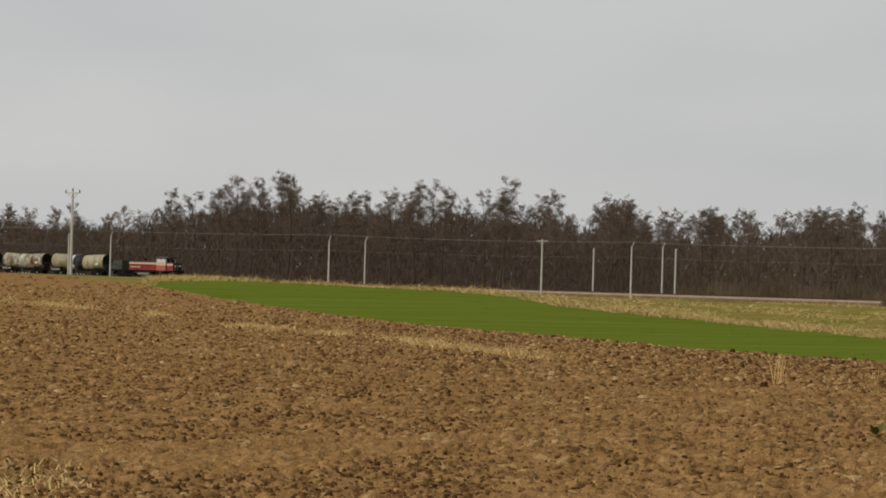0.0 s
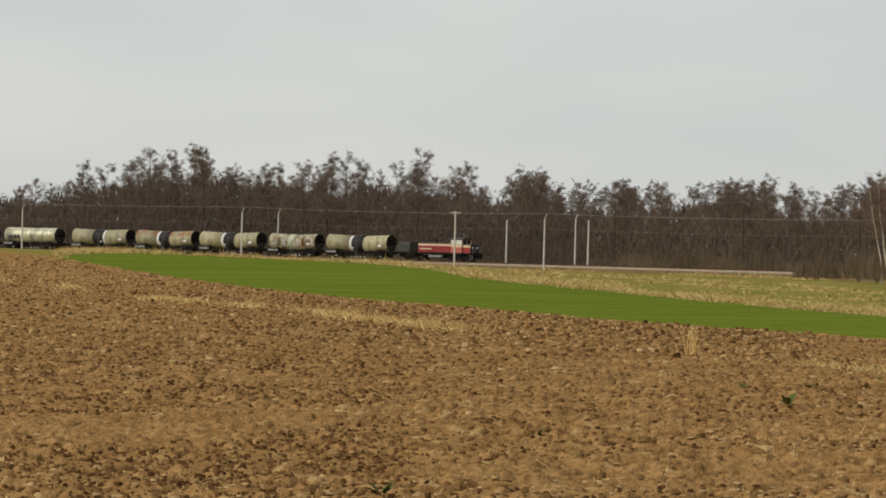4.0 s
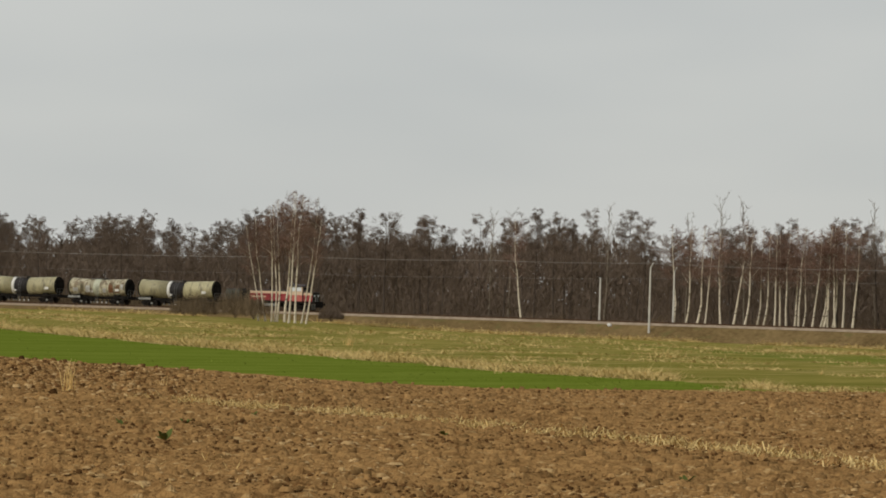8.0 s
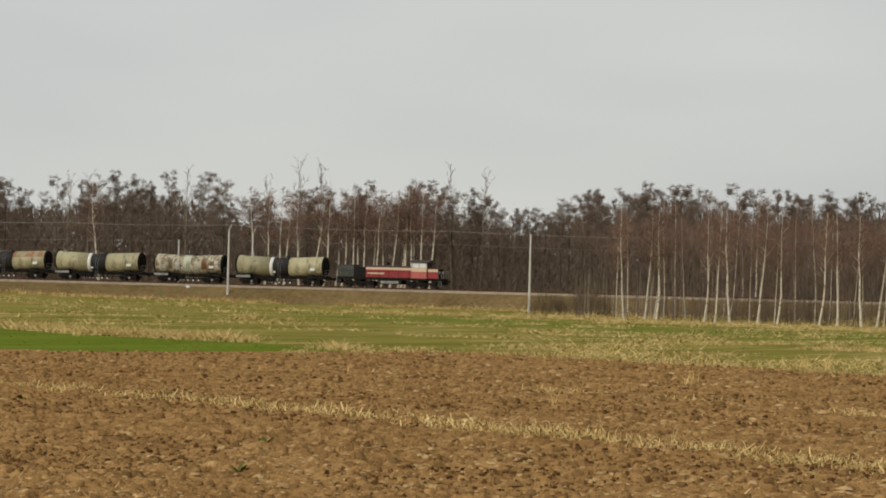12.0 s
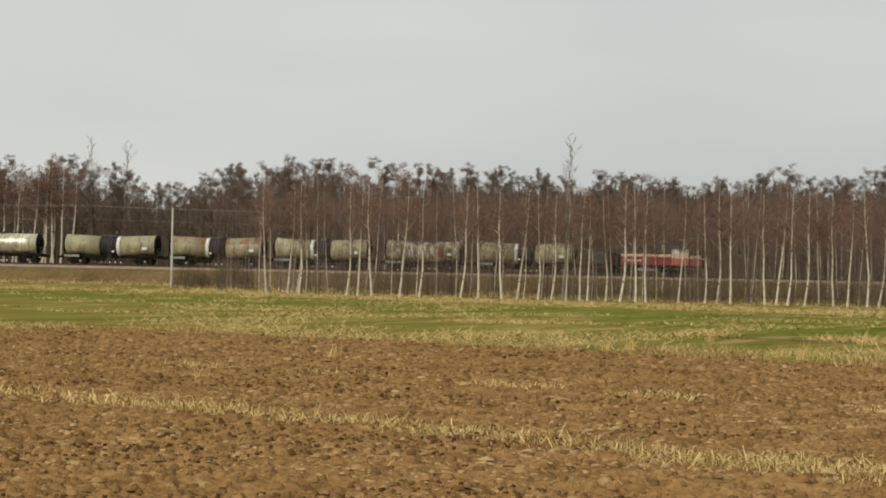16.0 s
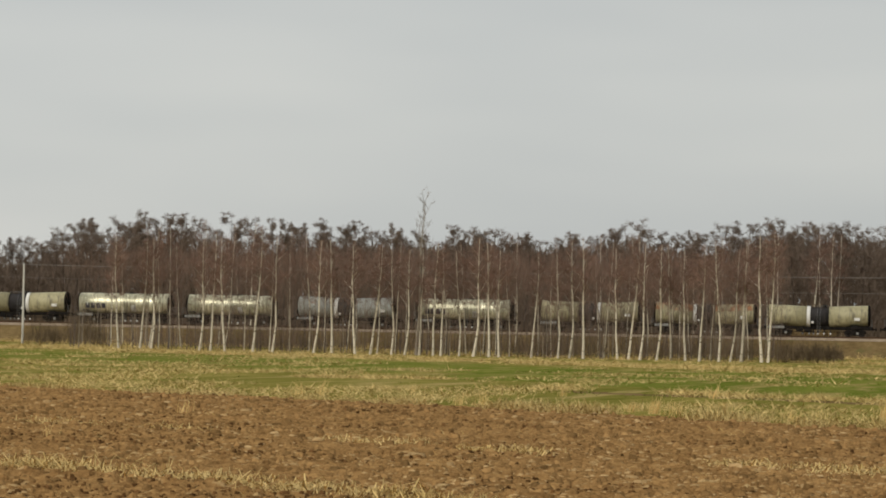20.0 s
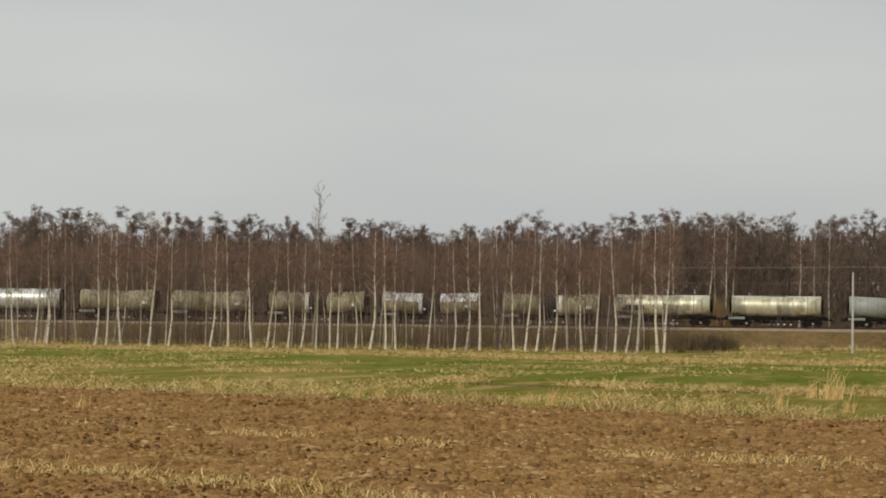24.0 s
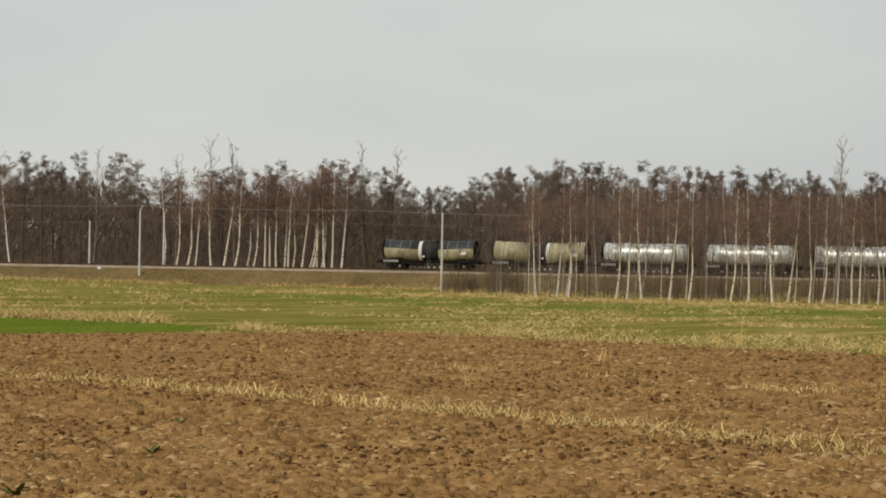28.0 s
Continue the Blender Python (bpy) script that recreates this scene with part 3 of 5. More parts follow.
def fittings(parent, half, top, mid, pale=True):
    """Top walkway, manhole, ladder, end rails, brake gear, valves, pale boards under the tank's ends."""
    bm = bmesh.new()
    box(bm, -1.6, 1.6, -0.42, 0.42, top + 0.05, top + 0.09)
    for x in (-1.55, -0.5, 0.5, 1.55):
        for y in (-0.4, 0.4):
            rod(bm, (x, y, top - 0.05), (x, y, top + 0.06), 0.025, 0.025, 5)
    part("walkway", bm, STEEL, parent)
    bm = bmesh.new()
    rod(bm, (0.9, 0, top - 0.1), (0.9, 0, top + 0.16), 0.3, 0.3, 14)
    rod(bm, (0.9, 0, top + 0.16), (0.9, 0, top + 0.2), 0.34, 0.34, 14)
    part("manhole", bm, UNDER, parent)
    for s in (-1, 1):
        bm = bmesh.new()
        for dx in (-0.2, 0.2):
            rod(bm, (mid + dx, 1.56 * s, 0.6), (mid + dx, 1.52 * s, 3.0), 0.022, 0.022, 5)
            rod(bm, (mid + dx, 1.52 * s, 3.0), (mid + dx, 0.45 * s, top + 0.1), 0.022, 0.022, 5)
        for i in range(9):
            z = 0.7 + 0.27 * i
            rod(bm, (mid - 0.2, 1.54 * s, z), (mid + 0.2, 1.54 * s, z), 0.016, 0.016, 5)
        part("ladder", bm, STEEL, parent)
    for e in (-1, 1):
        bm = bmesh.new()
        for y in (-1.25, -0.5, 0.5, 1.25):
            rod(bm, (e * half, y, 1.3), (e * half, y, 2.35), 0.022, 0.022, 5)
        rod(bm, (e * half, -1.25, 2.35), (e * half, 1.25, 2.35), 0.022, 0.022, 5)
        rod(bm, (e * half, -1.25, 1.85), (e * half, 1.25, 1.85), 0.018, 0.018, 5)
        part("end_railing", bm, STEEL, parent)
        bm = bmesh.new()
        box(bm, e * (half - 1.55) - 1.15, e * (half - 1.55) + 1.15, -1.36, -1.28, 1.02, 1.36, 0.02)
        part("number_board", bm, PALE_GEAR if pale and e < 0 else UNDER, parent, "pale panel below the tank" if pale and e < 0 else "")
        for x in (-0.85, -0.1, 0.5):
            bm = bmesh.new()
            box(bm, e * (half - 2.4) + x - 0.17, e * (half - 2.4) + x + 0.17, -1.3, -1.12, 0.30, 0.62, 0.04)
            part("axle_box", bm, PALE_GEAR if x > 0 else UNDER, parent)
    bm = bmesh.new()
    rod(bm, (-1.9, -0.6, 0.72), (-0.9, -0.6, 0.72), 0.22, 0.22, 12)
    box(bm, -3.0, -2.1, -0.85, -0.35, 0.55, 0.92, 0.03)
    rod(bm, (-4.2, 0, 0.62), (4.2, 0, 0.62), 0.03, 0.03, 6)
    part("brake_gear", bm, UNDER, parent)
    for x in (mid - 2.2, mid - 1.3, mid - 0.7, mid - 0.1, mid + 0.75, mid + 1.6):
        bm = bmesh.new()
        rod(bm, (x, -0.9, 0.42), (x, -0.9, 1.3), 0.09, 0.07, 8)
        box(bm, x - 0.14, x + 0.14, -1.06, -0.8, 0.34, 0.55, 0.02)
        valve = part("outlet_valve", bm, UNDER, parent)
        bm = bmesh.new()
        rod(bm, (x, -1.06, 0.36), (x, -1.14, 0.36), 0.13, 0.11, 8)
        part("valve_cap", bm, RING_WHITE if x > mid - 0.5 else PALE_GEAR, valve, "pale valve cap")


def bars(parent, x, z, r, zc, widths, h, mat=LETTER):
    """Marks on the barrel's near side: plain bars of the lettering's size."""
    for w in widths:
        if w > 0:
            bm = bmesh.new()
            steps = 4
            rows = []
            for i in range(steps + 1):
                zz = z - h / 2 + h * i / steps
                y = -math.sqrt(max(0.01, (r + 0.02) ** 2 - (zz - zc) ** 2)) - 0.012
                rows.append((bm.verts.new((x, y, zz)), bm.verts.new((x + w, y, zz))))
            for (a, b), (c, d) in zip(rows, rows[1:]):
                bm.faces.new((a, b, d, c))
            f = bmesh.ops.solidify(bm, geom=bm.faces[:], thickness=0.008)
            part("marking", bm, mat, parent)
        x += abs(w) + 0.16


def strap(parent, x, r, zc, w=0.10, mat=None, name="strap"):
    """A flat steel hoop round the barrel."""
    bm = bmesh.new()
    lathe(bm, [(x - w / 2, r + 0.004, zc), (x - w / 2 + 0.01, r + 0.02, zc), (x + w / 2 - 0.01, r + 0.02, zc), (x + w / 2, r + 0.004, zc)], 36)
    return part(name, bm, mat or STRAP, parent, "", True)


def oil_wagon(label, low, high, ring, black=True, length=14.1, half=7.9, split=0.0):
    """A heated oil tank wagon: two shells falling to a black middle with a white ring beside it, on two bogies."""
    w = empty("tank_wagon", label, "tank wagon", "tank wagons of the train")
    r, zc, sag = 1.44, 2.78, 0.042
    e, m = length / 2, 1.48
    if black:
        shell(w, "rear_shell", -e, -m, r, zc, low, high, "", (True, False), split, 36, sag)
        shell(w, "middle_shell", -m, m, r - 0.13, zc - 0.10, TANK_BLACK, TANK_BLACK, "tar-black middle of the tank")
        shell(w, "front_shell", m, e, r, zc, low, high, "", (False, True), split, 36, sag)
        x = -m - 0.06 if ring == "rear" else m - 0.42
        bm = bmesh.new()
        lathe(bm, [(x, r + 0.015, zc - 0.11), (x + 0.02, r + 0.035, zc - 0.11), (x + 0.46, r + 0.035, zc - 0.11), (x + 0.48, r + 0.015, zc - 0.11)], 36)
        part("ring", bm, RING_WHITE, w, "white ring round the tank", True)
        bm = bmesh.new()
        x = -0.75 if ring == "rear" else 0.55
        box(bm, x - 0.16, x + 0.16, -1.42, -1.22, 1.75, 2.05, 0.04)
        part("heating_valve", bm, RING_WHITE, w, "small white heating valve")
        for a in (-5.9, -4.3, -2.9, 2.9, 4.3, 5.9):
            strap(w, a, r, zc + sag * (abs(a) - 4.2), 0.07)
    else:
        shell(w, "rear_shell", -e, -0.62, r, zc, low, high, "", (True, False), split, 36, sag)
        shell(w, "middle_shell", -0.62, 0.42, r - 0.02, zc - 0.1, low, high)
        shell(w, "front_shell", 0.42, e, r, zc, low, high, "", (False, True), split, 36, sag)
        if low is TANK_PATCH:
            bm = bmesh.new()
            lathe(bm, [(-0.72, r + 0.01, zc - 0.09), (-0.69, r + 0.02, zc - 0.09), (0.45, r + 0.02, zc - 0.09), (0.48, r + 0.01, zc - 0.09)], 36)
            part("pale_band", bm, TANK_PALE, w, "pale green-grey band round the tank", True)
            for x, z, ww, h, mat in ((-4.55, 2.35, 0.95, 0.6, RING_WHITE), (-3.2, 2.75, 0.75, 1.5, TANK_RUST), (-2.1, 2.5, 0.8, 1.1, RING_WHITE), (-1.1, 2.1, 0.4, 0.5, RING_WHITE), (1.15, 2.3, 0.6, 0.7, RING_WHITE), (2.2, 2.8, 0.9, 1.6, TANK_RUST), (3.5, 2.65, 0.8, 1.3, TANK_RUST), (4.45, 2.9, 0.5, 0.9, RING_WHITE)):
                bars(w, x, z, r, zc + sag * (abs(x + ww / 2) - 4.2), [ww], h, mat)
            for a in (-5.2, -3.5, -1.4, 0.9, 1.9, 3.2, 4.2, 5.2):
                strap(w, a, r, zc + sag * (abs(a) - 4.2), 0.12)
    underframe(w, half - 0.62)
    fittings(w, half - 0.62, zc + r - 0.1, 0.1)
    for x in (-half + 2.9, half - 2.9):
        bogie(w, x, (-0.9, 0.9), WHEEL_MESH, 0.46)
    buffers(w, half)
    bm = bmesh.new()
    box(bm, e - 2.1, e - 1.35, -1.50, -1.40, 2.2, 2.6, 0.01)
    part("label_plate", bm, RING_WHITE, w, "small white plate on the tank")
    return w


def long_wagon(label, mat, marks=False, half=7.55, e=6.4):
    w = empty("tank_wagon", label, "tank wagon", "tank wagons of the train")
    r, zc = 1.46, 2.80
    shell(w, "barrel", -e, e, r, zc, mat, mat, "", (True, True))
    underframe(w, half - 0.62)
    fittings(w, half - 0.62, zc + r, 0.4)
    for x in (-half + 2.7, half - 2.7):
        bogie(w, x, (-0.9, 0.9), WHEEL_MESH, 0.46)
    buffers(w, half)
    for a in (-4.3, 4.3):
        strap(w, a, r, zc, 0.09)
    if marks:
        bars(w, -5.5, 2.45, r, zc, [0.62, 0.62, 0.62, 0.58], 0.72)
        bars(w, -5.3, 2.72, r, zc, [0.16, -0.46, 0.16, -0.46, 0.16], 0.4, RING_WHITE)
    bars(w, 1.2, 2.15, r, zc, [0.7], 0.9, RING_WHITE)
    bars(w, -6.0, 1.8, r, zc, [0.3, 0.5], 0.2)
    return w


def locomotive():
    """A diesel locomotive: long hood, cab near the front end, short hood, two three-axle bogies."""
    w = empty("diesel_locomotive", "red and cream diesel locomotive with a dark grey rear hood", "locomotive")
    h = 8.7
    bm = bmesh.new()
    box(bm, -h + 0.5, h - 0.5, -1.45, 1.45, 1.12, 1.5, 0.04)
    part("underframe", bm, UNDER, w)
    bm = bmesh.new()
    box(bm, -1.6, 1.9, -1.35, 1.35, 0.5, 1.12, 0.08)
    part("fuel_tank", bm, LOCO_GREY, w)
    bm = bmesh.new()
    box(bm, -1.3, 1.5, -1.4, -1.34, 0.62, 1.0, 0.02)
    part("battery_cover", bm, PALE_GEAR, w, "pale grey cover on the fuel tank")

    def hood(name, x0, x1, z1, bands):
        z0 = 1.5
        for nm, a, b, m, y in bands:
            bm = bmesh.new()
            box(bm, x0, x1, -y, y, a, b, 0.03)
            part(nm, bm, m, w)
    hood("rear_hood", -h + 0.6, -h + 3.1, 3.3, [("rear_hood_side", 1.5, 3.1, LOCO_DULL, 1.25), ("rear_hood_top", 3.1, 3.3, LOCO_ROOF, 1.15)])
    for x in (-h + 1.0, -h + 2.05):
        bm = bmesh.new()
        box(bm, x, x + 0.85, -1.285, -1.25, 1.7, 2.85, 0.01)
        part("rear_hood_door", bm, LOCO_DULL, w)
    bm = bmesh.new()
    box(bm, -h + 3.1, -h + 5.0, -1.18, 1.18, 1.5, 3.0, 0.03)
    part("radiator_bay", bm, UNDER, w)
    for i in range(6):
        bm = bmesh.new()
        box(bm, -h + 3.2, -h + 4.9, -1.24, -1.18, 1.65 + 0.22 * i, 1.75 + 0.22 * i)
        part("radiator_slat", bm, LOCO_GREY, w)
    hood("long_hood", -h + 5.0, 3.45, 3.3, [("hood_side", 1.42, 2.62, LOCO_RED, 1.25), ("hood_band", 2.62, 2.98, LOCO_CREAM, 1.253), ("hood_top", 2.98, 3.25, LOCO_ROOF, 1.2)])
    for i in range(6):
        bm = bmesh.new()
        x = -h + 5.2 + 1.15 * i
        box(bm, x, x + 0.95, -1.285, -1.25, 1.6, 2.5, 0.01)
        part("hood_door", bm, LOCO_RED, w)
    bm = bmesh.new()
    box(bm, -h + 5.3, -h + 7.9, -1.305, -1.29, 1.98, 2.2)
    part("name_strip", bm, LOCO_CREAM, w, "cream strip on the hood side")
    bm = bmesh.new()
    rod(bm, (-0.6, 0, 3.35), (-0.6, 0, 3.75), 0.22, 0.2, 12)
    part("exhaust", bm, UNDER, w)
    # cab
    bm = bmesh.new()
    box(bm, 3.45, 5.85, -1.45, 1.45, 1.45, 2.45, 0.03)
    part("cab_side", bm, LOCO_SALMON, w, "paler red cab side")
    bm = bmesh.new()
    box(bm, 3.45, 5.85, -1.453, 1.453, 2.45, 3.02, 0.02)
    part("cab_band", bm, LOCO_CREAM, w)
    bm = bmesh.new()
    for x in (3.47, 4.56, 5.67):
        for s in (-1, 1):
            box(bm, x, x + 0.16, 1.32 * s - 0.12, 1.32 * s + 0.12, 3.02, 3.82)
    box(bm, 3.55, 5.8, -1.2, 1.2, 3.0, 3.8)
    part("cab_frame", bm, LOCO_CREAM, w)
    for s in (-1, 1):
        for x0, x1 in ((3.63, 4.56), (4.72, 5.67)):
            bm = bmesh.new()
            box(bm, x0, x1, 1.38 * s - 0.02, 1.38 * s + 0.02, 3.06, 3.78)
            part("cab_window", bm, GLASS, w, "cab window with bright sky put into its pale colour")
    for x in (3.42, 5.89):
        for y in (-0.62, 0.62):
            bm = bmesh.new()
            box(bm, x - 0.03, x + 0.03, y - 0.5, y + 0.5, 3.05, 3.75)
            part("cab_windscreen", bm, SHADED_GLASS, w, "cab windscreen coloured dark as in shade")
    bm = bmesh.new()
    rings = [(-1.6, 3.8), (-1.62, 3.88), (-1.0, 4.1), (0, 4.18), (1.0, 4.1), (1.62, 3.88), (1.6, 3.8)]
    prev = None
    for x in (3.15, 6.2):
        cur = [bm.verts.new((x, y, z)) for y, z in rings]
        if prev:
            for i in range(len(rings)):
                j = (i + 1) % len(rings)
                bm.faces.new((prev[i], prev[j], cur[j], cur[i]))
        bm.faces.new(cur)
        prev = cur
    bmesh.ops.recalc_face_normals(bm, faces=bm.faces)
    part("cab_roof", bm, LOCO_ROOF, w)
    # dark sheet over the cab front, standing in for the shade there
    bm = bmesh.new()
    box(bm, 5.86, 5.90, -1.4, 1.4, 1.5, 3.0, 0.005)
    part("cab_front", bm, LOCO_ROOF, w, "cab front coloured dark as in shade")
    hood("short_hood", 5.92, h - 1.15, 3.0, [("nose_side", 1.42, 2.45, LOCO_RED, 1.25), ("nose_band", 2.45, 2.86, LOCO_CREAM, 1.253), ("nose_top", 2.86, 3.02, LOCO_ROOF, 1.2)])
    bm = bmesh.new()
    box(bm, h - 1.15, h - 1.10, -1.2, 1.2, 1.5, 2.9, 0.01)
    part("nose_front", bm, LOCO_GREY, w, "dark front of the short hood")
    for s in (-1, 1):
        bm = bmesh.new()
        rod(bm, (h - 1.12, 0.7 * s, 2.4), (h - 1.0, 0.7 * s, 2.4), 0.16, 0.16, 12)
        part("headlight", bm, GLASS, w)
    # railings and steps at both ends
    for e in (-1, 1):
        bm = bmesh.new()
        for y in (-1.4, -0.7, 0.7, 1.4):
            rod(bm, (e * (h - 0.45), y, 1.5), (e * (h - 0.45), y, 2.55), 0.025, 0.025, 5)
        rod(bm, (e * (h - 0.45), -1.4, 2.55), (e * (h - 0.45), 1.4, 2.55), 0.025, 0.025, 5)
        part("end_railing", bm, PALE_GEAR, w)
        bm = bmesh.new()
        box(bm, e * (h - 0.55) - 0.1, e * (h - 0.55) + 0.1, -1.35, 1.35, 0.55, 1.3, 0.03)
        part("buffer_beam", bm, UNDER, w)
        for s in (-1, 1):
            bm = bmesh.new()
            for i in range(4):
                box(bm, e * (h - 0.8) - 0.25, e * (h - 0.8) + 0.25, 1.3 * s - 0.12, 1.3 * s + 0.12, 0.35 + 0.3 * i, 0.39 + 0.3 * i)
            for dx in (-0.25, 0.25):
                rod(bm, (e * (h - 0.8) + dx, 1.38 * s, 0.35), (e * (h - 0.8) + dx, 1.38 * s, 2.3), 0.022, 0.022, 5)
            part("steps", bm, PALE_GEAR if s < 0 else UNDER, w)
    for s in (-1, 1):
        bm = bmesh.new()
        for i in range(8):
            x = -h + 0.9 + i * 1.55
            rod(bm, (x, 1.42 * s, 1.5), (x, 1.42 * s, 2.4), 0.018, 0.018, 5)
        rod(bm, (-h + 0.9, 1.42 * s, 2.4), (3.3, 1.42 * s, 2.4), 0.018, 0.018, 5)
        part("side_railing", bm, LOCO_GREY, w)
    for x in (-4.9, 4.9):
        bogie(w, x, (-1.85, 0.0, 1.85), BIG_WHEEL, 0.52)
    buffers(w, h)
    return w


TAN = "tan steel tank wagon with a tar-black middle and white ring"
# the middle of each wagon behind the locomotive's front buffers, and what it is
TRAIN = [
    (26.1, lambda: oil_wagon(TAN, TANK_TAN, TANK_TAN, "rear")),
    (40.85, lambda: oil_wagon("short tank wagon with rust-stained, patchily painted barrel", TANK_PATCH, TANK_PATCH, "", False, 11.2, 6.5)),
    (55.8, lambda: oil_wagon(TAN, TANK_TAN, TANK_TAN, "rear")),
    (71.4, lambda: oil_wagon("tan tank wagon with rust-orange top and black middle", TANK_TAN, TANK_RUST, "rear", split=0.35)),
    (87.4, lambda: oil_wagon(TAN, TANK_TAN, TANK_TAN, "front")),
    (105.1, lambda: long_wagon("long cream tank wagon with dark lettering bars", TANK_CREAM, True, 7.8, 6.8)),
    (122.1, lambda: oil_wagon("pale grey tank wagon with black middle and white ring", TANK_GREY, TANK_GREY, "rear")),
    (138.8, lambda: long_wagon("long plain cream tank wagon", TANK_CREAM)),
    (154.4, lambda: long_wagon("long cream tank wagon with dark lettering bars", TANK_CREAM, True, 7.8, 6.8)),
    (169.9, lambda: oil_wagon(TAN, TANK_TAN, TANK_TAN, "front")),
    (186.9, lambda: oil_wagon("tank wagon painted white above and tan below", TANK_TAN, TANK_WHITE, "rear", split=0.18)),
    (203.0, lambda: oil_wagon(TAN, TANK_TAN, TANK_TAN, "rear")),
    (218.2, lambda: oil_wagon("short tan tank wagon with weathered barrel", TANK_TAN, TANK_TAN, "", False, 11.4, 6.5)),
    (231.6, lambda: oil_wagon("short tan tank wagon with weathered barrel", TANK_TAN, TANK_TAN, "", False, 11.4, 6.5)),
    (246.1, lambda: long_wagon("long bare aluminium tank wagon with dirty streaks", TANK_ALU)),
    (261.6, lambda: long_wagon("long bare aluminium tank wagon with dirty streaks", TANK_ALU)),
    (276.9, lambda: long_wagon("long bare aluminium tank wagon with dirty streaks", TANK_ALU)),
    (292.1, lambda: long_wagon("long bare aluminium tank wagon with dirty streaks", TANK_ALU)),
    (307.4, lambda: long_wagon("long bare aluminium tank wagon with dirty streaks", TANK_ALU)),
    (322.5, lambda: long_wagon("long bare aluminium tank wagon with dirty streaks", TANK_ALU)),
    (338.2, lambda: oil_wagon(TAN, TANK_TAN, TANK_TAN, "front")),
    (354.8, lambda: oil_wagon("last tank wagon, blue-black above and tan below", TANK_TAN, TANK_BLUE, "rear", split=0.12)),
]
LOCO = locomotive()
WAGONS = [(u, make()) for u, make in TRAIN]


